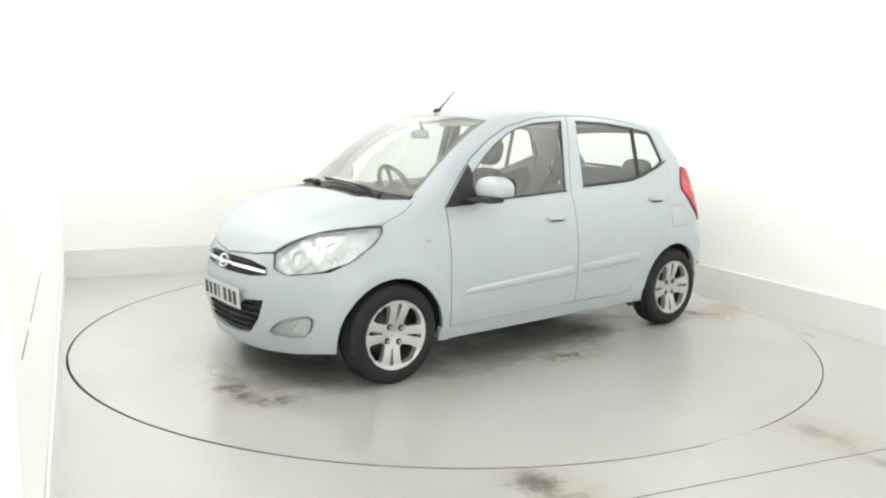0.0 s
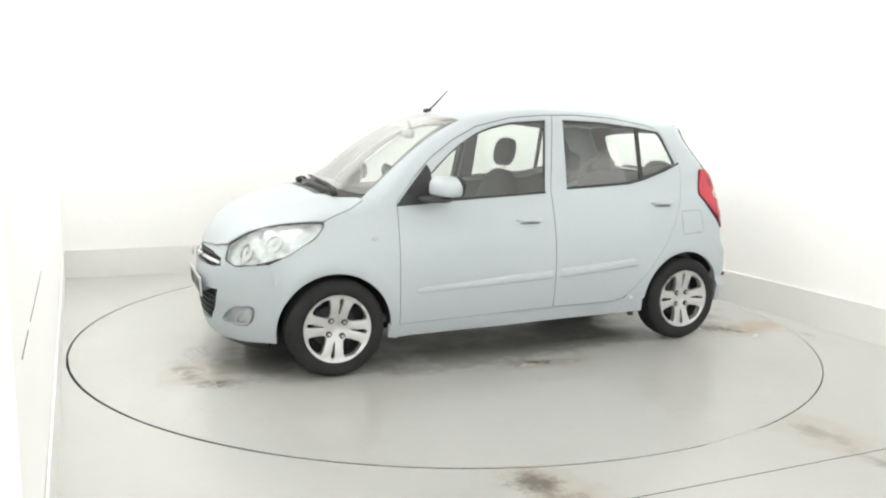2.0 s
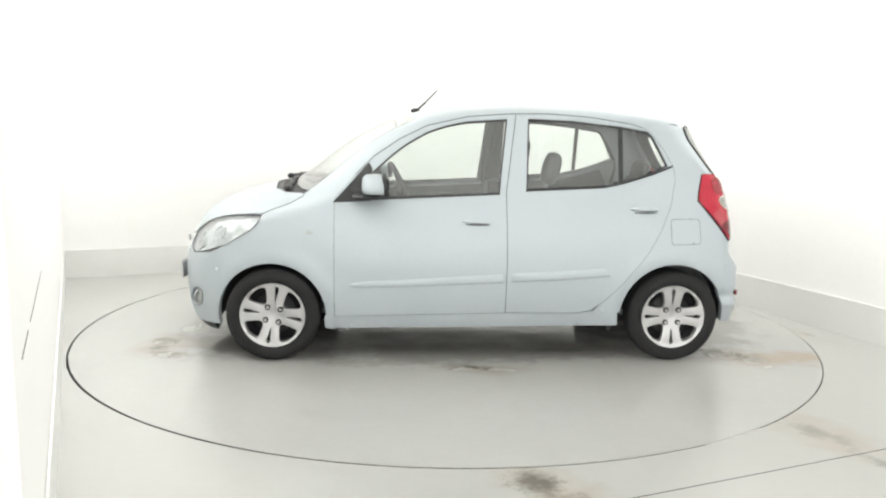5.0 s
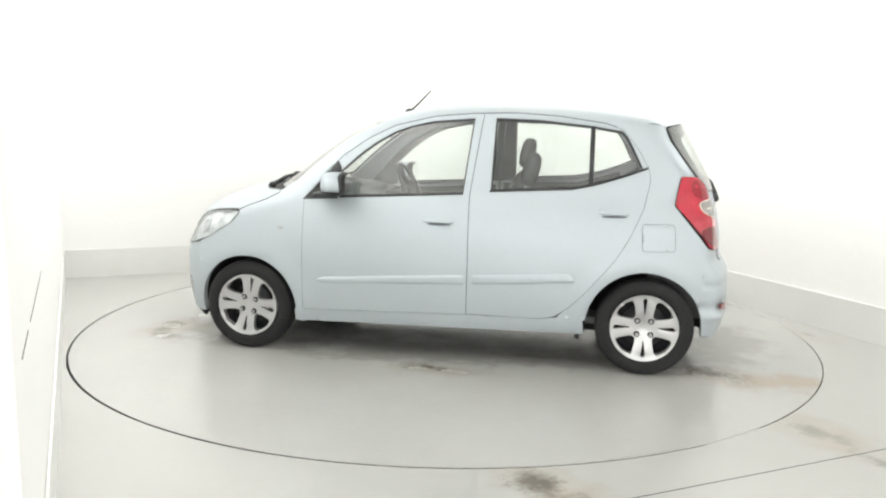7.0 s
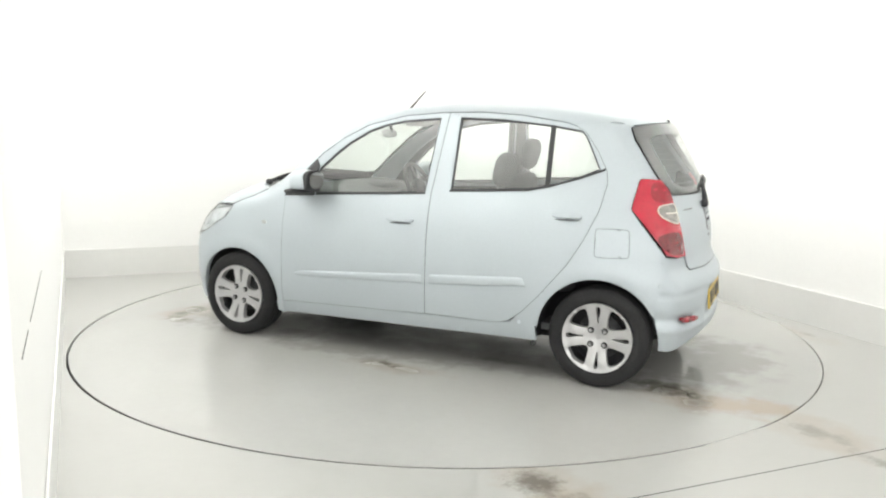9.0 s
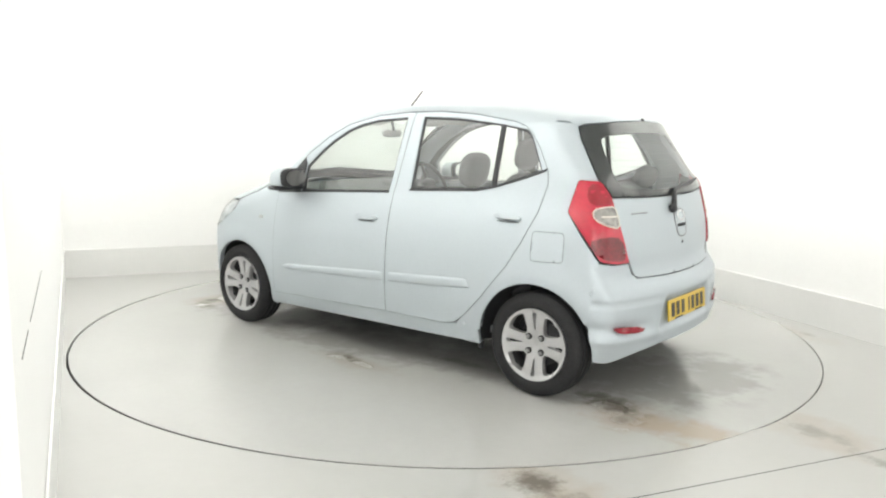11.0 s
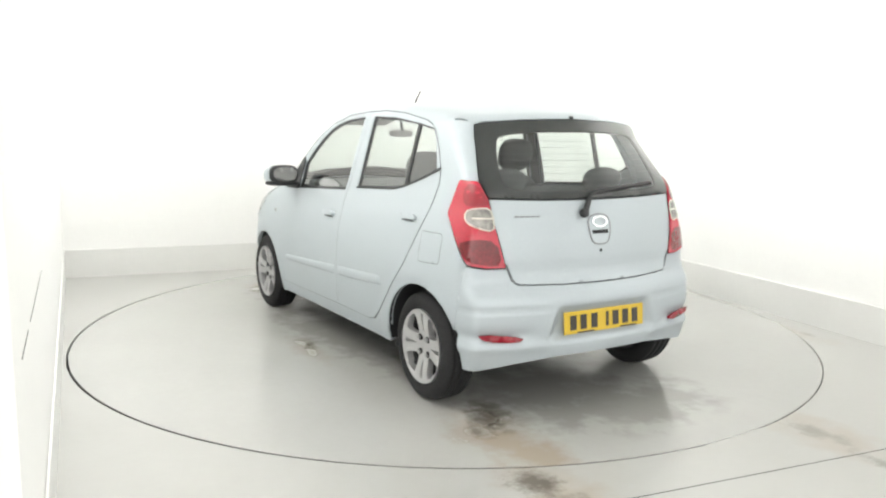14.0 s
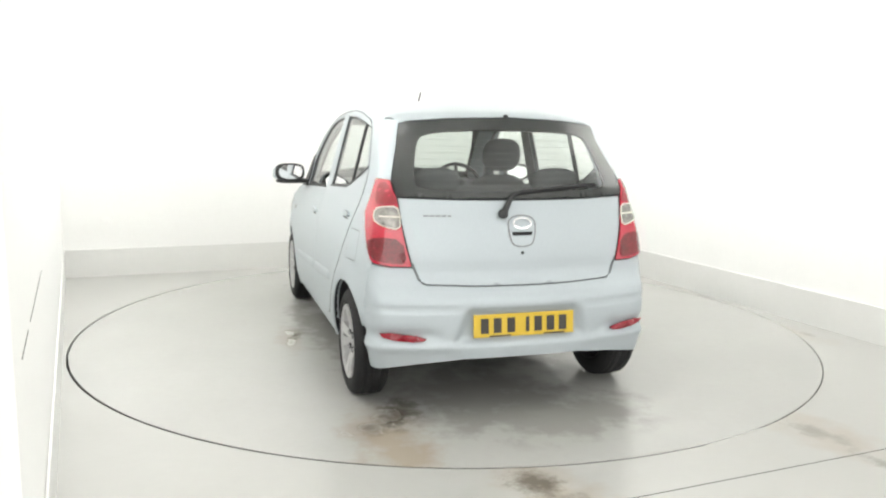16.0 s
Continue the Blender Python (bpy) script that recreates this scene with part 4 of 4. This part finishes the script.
rr_ = Round(-1.0, -1)
rb = [(-1.672, 0, .628), (-1.66, .25, .630), (-1.612, .485, .638), (-1.606, .512, .655), (-1.586, .538, .714), (-1.55, .63, .714)]
rbh = [rr_.flat(p) for p in rb] + from_side(rr_, [(-1.506, .730), (-1.483, .50)] + arc(*ARCH_R, 152, 186, 5))
rbh += [rr_.flat(p) for p in [(-1.56, .69, .236), (-1.642, .509, .268), (-1.69, .3, .290), (-1.70, 0, .292)]]
rb_poly = rbh + [(-x, z) for x, z in rbh[::-1][1:-1]]
part("rear_bumper", panel(rr_, rb_poly, proud=-.0045, depth=.04, grid=.016, gap=-.003, rise=bumper_relief), PAINT, car)

# tailgate and rear window
th = [(0, 1.032), (.30, 1.034), (.585, 1.042), (.576, .925), (.534, .726), (.508, .662), (.47, .645), (.25, .637), (0, .635)]
gate = part("tailgate", panel(BEHIND, th + [(-y, z) for y, z in th[::-1][1:-1]], depth=.03, grid=.03, gap=.0012, rise=lambda v: -.006 * np.exp(-((v[:, 1] - .70) / .03) ** 2)), PAINT, car)
gl = th + [(-y, z) for y, z in th[::-1][1:-1]]
# the tailgate's gap, its shade drawn as a grey strip
part("gate_gap_shade", panel(BEHIND, shrunk(gl, -.0016), [shrunk(gl, .010)], proud=-.0012, depth=.004, grid=.06, gap=0), GAP_GREY, gate)
rg = [(0, 1.428), (.30, 1.418), (.49, 1.402)] + PILLAR + [(.588, 1.048), (.30, 1.040), (0, 1.038)]
rg_poly = rg + [(-y, z) for y, z in rg[::-1][1:-1]]
rcl = [(0, 1.368), (.28, 1.362), (.43, 1.345), (.465, 1.30), (.505, 1.13), (.49, 1.085), (.30, 1.075), (0, 1.073)]
rcl_poly = rcl + [(-y, z) for y, z in rcl[::-1][1:-1]]
rwin = part("rear_window", panel(BEHIND, shrunk(rg_poly, .005), proud=.0062, depth=0, grid=.022, step=.02, gap=0), REAR_PANE, gate)
part("glass_border", panel(BEHIND, rg_poly, [soften(rcl_poly, 1)], proud=.0045, depth=.014, grid=.025, step=.015, gap=0), GLOSS_BLACK, rwin)
for k in range(8):
    z = 1.10 + .031 * k
    part("heater_wire", panel(BEHIND, [(-.47, z), (.47, z), (.47, z + .0016), (-.47, z + .0016)], proud=-.001, depth=0, grid=.2, gap=0, step=.04), STEEL, rwin)
lp = on_hull(BEHIND, [(.095, .968), (.075, 1.005), (.045, 1.05), (.0, 1.066), (-.20, 1.085), (-.42, 1.098)], .022)
rear_wiper = rod([tuple(p) for p in lp], .011, BLACK_TRIM, "rear_wiper", gate, "black rear wiper", [1.5, 1.4, 1.0, .9, .8, .5])
bl = on_hull(BEHIND, [(.02, 1.060), (-.20, 1.078), (-.44, 1.095)], .009)
rod([tuple(p) for p in bl], .006, DARK, "wiper_blade", rear_wiper)
piv = on_hull(BEHIND, [(.095, .968)], .015)[0]
part("wiper_cap", blob(*piv, .024, .024, .024, 2.2), BLACK_TRIM, rear_wiper)
shield = soften([(.075, .965), (-.075, .965), (-.070, .86), (-.045, .812), (.045, .812), (.070, .86)], 2)
lift = part("handle_surround", panel(BEHIND, shield, [shrunk(shield, .007)], proud=.004, depth=.005, grid=.03, gap=0), STEEL, gate)
part("handle_plate", panel(BEHIND, shrunk(shield, .007), proud=.003, depth=.002, grid=.03, gap=0), PAINT, lift)
part("emblem", panel(BEHIND, ellipse(0, .925, .050, .028), [ellipse(0, .925, .040, .020)], proud=.011, depth=.008, grid=.03, gap=0, step=.012), CHROME, lift, "plain chrome oval badge")
part("handle_slot", panel(BEHIND, [(.052, .885), (-.052, .885), (-.050, .868), (.050, .868)], proud=.0055, depth=.002, gap=0), DARK, lift)
part("lock", panel(BEHIND, ellipse(0, .785, .008, .008, 12), proud=.002, depth=.002, gap=0), DARK, gate)
for y0, y1 in ((.475, .452), (.447, .424), (.419, .396), (.391, .368), (.362, .345)):
    part("badge_bar", panel(BEHIND, [(y0, .965), (y1, .965), (y1, .958), (y0, .958)], proud=.003, depth=.002, gap=0), STEEL, gate)
part("washer_jet", blob(-1.368, 0, on_hull(ABOVE, [(-1.362, 0)])[0][2] - .010, .014, .013, .008, 2.5), BLACK_TRIM, roof)

# wipers, aerial
for y0, y1, y2 in ((.50, .30, -.12), (-.08, -.30, -.60)):
    base = on_hull(ABOVE, [(1.20 - .25 * y0 * y0, y0)], .012)[0]
    arm = on_hull(ABOVE, [(1.175 - .20 * y0 * y0, y0 - .10), (1.155 - .26 * y1 * y1, y1), (1.130 - .30 * y2 * y2, y2)], .015)
    w = rod([tuple(base), *[tuple(p) for p in arm]], .007, BLACK_TRIM, "wiper", car, "black windscreen wiper", [1.6, 1.2, 1, .6])
    bl = on_hull(ABOVE, [(1.160 - .25 * (y0 - .06) ** 2, y0 - .06), (1.138 - .26 * y1 * y1, y1), (1.115 - .30 * y2 * y2, y2 - .03)], .006)
    rod([tuple(p) for p in bl], .006, DARK, "wiper_blade", w)
    part("wiper_cap", blob(*base, .022, .022, .018, 2.2), BLACK_TRIM, w)
ab = on_hull(ABOVE, [(.36, 0)], 0)[0]
aerial = rod([(.362, 0, ab[2]), (.30, 0, ab[2] + .058), (.222, 0, ab[2] + .138)], .006, BLACK_TRIM, "aerial", car, "short black roof aerial", [1.3, 1, .7])
part("aerial_foot", blob(.366, 0, ab[2] + .004, .030, .015, .016, 2.2), BLACK_TRIM, aerial)

# underside
part("underbody", box(-1.30, 1.50, -.50, .50, .175, .27, .03), DARK, car, smooth=False)
part("rear_floor", box(-1.62, -1.30, -.50, .50, .285, .34, .02), DARK, car, smooth=False)
part("underbody_sill", box(-.84, .86, -.66, .66, .215, .30, .02), DARK, car, smooth=False)
for s in (1, -1):
    part("jacking_flange", box(-.825, -.80, s * .70 - .015, s * .70 + .015, .178, .22, .004), BLACK_TRIM, car, smooth=False)
    rod([(-1.19, 0, .27), (-1.19, s * .60, .27)], .03, DARK, "axle", car)
    rod([(1.19, 0, .25), (1.19, s * .60, .27)], .022, DARK, "drive_shaft", car)


# ---------------- wheels ----------------
def rim_face():
    """The alloy's face: eight spokes in pairs, four wide and four narrow openings, dished."""
    holes = []
    for k in range(4):
        a0 = 90 * k + 45
        wide = [(.080, -8), (.102, -16), (.130, -20), (.158, -22), (.171, -20), (.176, -10), (.177, 0), (.176, 10), (.171, 20), (.158, 22), (.130, 20), (.102, 16), (.080, 8), (.076, 0)]
        holes.append(soften([(r * math.cos(radians(a0 + d)), r * math.sin(radians(a0 + d))) for r, d in wide], 1))
        slot = [(.076, -1.8), (.120, -3.2), (.160, -4.6), (.170, -2.5), (.170, 2.5), (.160, 4.6), (.120, 3.2), (.076, 1.8)]
        holes.append(soften([(r * math.cos(radians(90 * k + d)), r * math.sin(radians(90 * k + d))) for r, d in slot], 1))
    v, tri, loops = flat_mesh(ellipse(0, 0, .190, .190, 64), holes, .012, .016)
    r = np.hypot(v[:, 0], v[:, 1])
    ang = np.degrees(np.arctan2(v[:, 1], v[:, 0])) % 90
    ridge = .003 * np.cos(np.radians((np.minimum(ang, 90 - ang) - 13) * 8)) * np.clip((r - .06) / .04, 0, 1) * np.clip((.175 - r) / .03, 0, 1)
    y = -.030 * np.clip((.165 - r) / .165, 0, 1) ** 1.4 + np.where(r > .176, .008, 0) + ridge
    bm = bmesh.new()
    p = np.stack([v[:, 0], y, v[:, 1]], -1)
    vs = [bm.verts.new(q) for q in p]
    for t in tri:
        bm.faces.new((vs[t[0]], vs[t[2]], vs[t[1]]))
    for lp in loops:
        hi_ = [bm.verts.new(p[i]) for i in lp]
        lo_ = [bm.verts.new((p[i][0] * (.985 if lp is not loops[0] else 1), p[i][1] - .035, p[i][2] * (.985 if lp is not loops[0] else 1))) for i in lp]
        for i in range(len(lp)):
            j = (i + 1) % len(lp)
            bm.faces.new((hi_[i], hi_[j], lo_[j], lo_[i]))
    loose = [w for w in bm.verts if not w.link_faces]
    bmesh.ops.delete(bm, geom=loose, context="VERTS")
    bmesh.ops.recalc_face_normals(bm, faces=bm.faces)
    return bm


def spun(profile, n=72):
    """A ring from a profile of (radius, y), spun about the y axis."""
    bm = bmesh.new()
    rings = []
    for k in range(n):
        a = 2 * math.pi * k / n
        rings.append([bm.verts.new((r * math.cos(a), y, r * math.sin(a))) for r, y in profile])
    for k in range(n):
        ra, rb_ = rings[k], rings[(k + 1) % n]
        for i in range(len(profile) - 1):
            bm.faces.new((ra[i], ra[i + 1], rb_[i + 1], rb_[i]))
    bmesh.ops.recalc_face_normals(bm, faces=bm.faces)
    return bm


def spun_at(x, z):
    """A dark ring round a wheel nut."""
    bm = spun([(.010, .0665), (.0165, .0665), (.0165, .058)], 20)
    bm.transform(Matrix.Translation((x, 0, z)))
    return bm


RT = .276
TYRE = [(.186, .070), (.196, .083), (.215, .090), (.238, .089), (.256, .080), (.266, .072), (.272, .064), (RT - .001, .045), (RT - .006, .043), (RT - .006, .036), (RT, .034), (RT, .008), (RT - .006, .006), (RT - .006, -.006), (RT, -.008), (RT, -.034),
        (RT - .006, -.036), (RT - .006, -.043), (RT - .001, -.045), (.272, -.064), (.256, -.080), (.215, -.088), (.186, -.080)]
wheel = None
for x, turn in ((1.196, -10), (-1.186, 0)):
    for s in (1, -1):
        m = pose(x, (.700 if x > 0 else .686) * s, RT, 0, turn, 0 if s > 0 else 180)
        if wheel is None:
            wheel = empty("wheel")
            wheel.parent = car
            wheel["label"] = "silver eight-spoke alloy wheel with a black tyre"
            part("tyre", spun(TYRE), RUBBER, wheel)
            rim = part("rim", rim_face(), ALLOY, wheel)
            rim.location.y = .078
            part("rim_barrel", spun([(.190, .084), (.186, .070), (.176, .05), (.172, -.07), (.186, -.08)]), BARREL, wheel)
            part("brake_disc", spun([(.001, .020), (.05, .022), (.06, .010), (.125, .010), (.125, -.005), (.001, -.01)], 48), BARREL, wheel)
            part("brake_caliper", box(.06, .14, -.02, .035, -.05, .05, .01), DARK, wheel)
            part("hub_cap", spun([(.0005, .0515), (.016, .0515), (.023, .050), (.025, .044)], 32), ALLOY, wheel)
            part("wheel_back", spun([(.001, -.03), (.176, -.03)], 40), DARK, wheel)
            for k in range(4):
                a = radians(45 + 90 * k)
                b = bmesh.new()
                bmesh.ops.create_cone(b, cap_ends=True, segments=6, radius1=.0125, radius2=.0105, depth=.020, matrix=pose(.054 * math.cos(a), .066, .054 * math.sin(a), -90))
                part("nut_well", spun_at(.054 * math.cos(a), .054 * math.sin(a)), DARK, wheel)
                part("wheel_nut", b, NUT, wheel, smooth=False)
            wheel.matrix_local = m
        else:
            c2 = copy_thing(wheel, m)

# ---------------- cabin ----------------
part("cabin_floor", box(-1.45, 1.0, -.66, .66, .262, .30), CABIN, car, smooth=False)
dash = bmesh.new()
prof = [(1.12, .60), (1.10, .97), (1.0, .985), (.80, .965), (.66, .93), (.60, .86), (.62, .72), (.70, .60)]
rows_d = [[dash.verts.new((x - .06 * (y / .68) ** 2, y, z)) for x, z in prof] for y in np.linspace(-.665, .665, 15)]
for a, b in zip(rows_d, rows_d[1:]):
    for i in range(len(prof) - 1):
        dash.faces.new((a[i], b[i], b[i + 1], a[i + 1]))
dash_ob = part("dashboard", dash, CABIN, car, "dark grey dashboard")
part("instrument_hood", blob(.74, -.36, .955, .11, .16, .03, 2.5), CABIN, dash_ob)
st = Matrix.Translation((.44, -.36, .955)) @ pose(0, 0, 0, 0, -62, 0)
ring = [tuple(st @ Vector((.178 * math.cos(2 * math.pi * k / 36), .178 * math.sin(2 * math.pi * k / 36), 0))) for k in range(37)]
sw = rod(ring, .015, BLACK_TRIM, "steering_wheel", car, "black three-spoke steering wheel")
for a in (0, 180, 270):
    rod([tuple(st @ Vector((0, 0, -.02))), tuple(st @ Vector((.17 * math.sin(radians(a + 90)), .17 * math.cos(radians(a + 90)), 0)))], .014, BLACK_TRIM, "steering_spoke", sw)
hubp = st @ Vector((0, 0, -.015))
part("airbag_cover", blob(*hubp, .05, .06, .06, 2.5), BLACK_TRIM, sw)
rod([tuple(hubp), (.74, -.35, .84)], .03, BLACK_TRIM, "steering_column", sw)


def leaned(bm, x, z, degrees):
    bm.transform(Matrix.Translation((x, 0, z)) @ pose(0, 0, 0, 0, degrees, 0) @ Matrix.Translation((-x, 0, -z)))
    return bm


def moved(bm, dx, dz):
    bm.transform(Matrix.Translation((dx, 0, dz)))
    return bm


for y, dx, dz in ((.36, -.17, -.07), (-.36, -.085, .01)):
    seat = part("front_seat", moved(blob(.12, y, .52, .27, .235, .085, 3.2), dx, 0), SEAT_CLOTH, car, "dark grey cloth front seat")
    part("backrest", moved(leaned(blob(-.15, y, .80, .075, .23, .30, 3.0), -.15, .55, -17), dx, dz), SEAT_CLOTH, seat)
    part("headrest", moved(leaned(blob(-.17, y, 1.225, .05, .125, .105, 2.8), -.15, .55, -13), dx, dz), SEAT_CLOTH, seat)
    part("seat_base", moved(box(-.12, .34, y - .18, y + .18, .29, .46, .02), dx, 0), CABIN, seat, smooth=False)
    for dy in (-.045, .045):
        rod([(-.285 + dx, y + dy, 1.05 + dz), (-.305 + dx, y + dy, 1.15 + dz)], .006, CHROME, "headrest_post", seat)
bench = part("rear_seat", blob(-.78, 0, .52, .25, .60, .09, 3.5), SEAT_CLOTH, car, "dark grey cloth rear bench")
part("backrest", leaned(blob(-1.05, 0, .81, .07, .59, .30, 3.5), -1.05, .55, -20), SEAT_CLOTH, bench)
for y in (.33, -.33):
    part("headrest", leaned(blob(-1.06, y, 1.145, .045, .13, .07, 2.6), -1.05, .55, -20), SEAT_CLOTH, bench)
part("parcel_shelf", box(-1.50, -1.14, -.56, .56, .985, 1.0, .005), CABIN, car, smooth=False)
part("boot_liner", box(-1.56, -1.2, -.56, .56, .30, .60, .02), CABIN, car, smooth=False)
part("gate_lining", panel(BEHIND, [(.54, 1.03), (-.54, 1.03), (-.48, .66), (.48, .66)], proud=-.05, depth=0, grid=.1), CABIN, gate)
mir = part("rear_view_mirror", blob(.50, 0, 1.335, .016, .10, .028, 3.0), REPEATER, car, "grey-backed rear-view mirror")
rod([(.48, 0, 1.35), (.50, 0, 1.42)], .01, BLACK_TRIM, "mirror_stalk", mir)
for y in (.32, -.32):
    part("sun_visor", leaned(box(.30, .46, y - .17, y + .17, 1.405, 1.42, .006), .38, 1.41, 14), LINING, car, smooth=False)


def motions():
    """The turntable turns steadily and carries the car round with it."""
    rows_t, rows_c = [], []
    for k in range(33):
        t = k * 0.5
        turn = pose(0, 0, 0, 0, 0, table_angle(t))
        rows_t.append((t, turn))
        rows_c.append((t, turn @ Matrix.Translation((-0.130, 0.178, 0.0))))
    walk(turntable, rows_t)
    walk(car, rows_c)


motions()
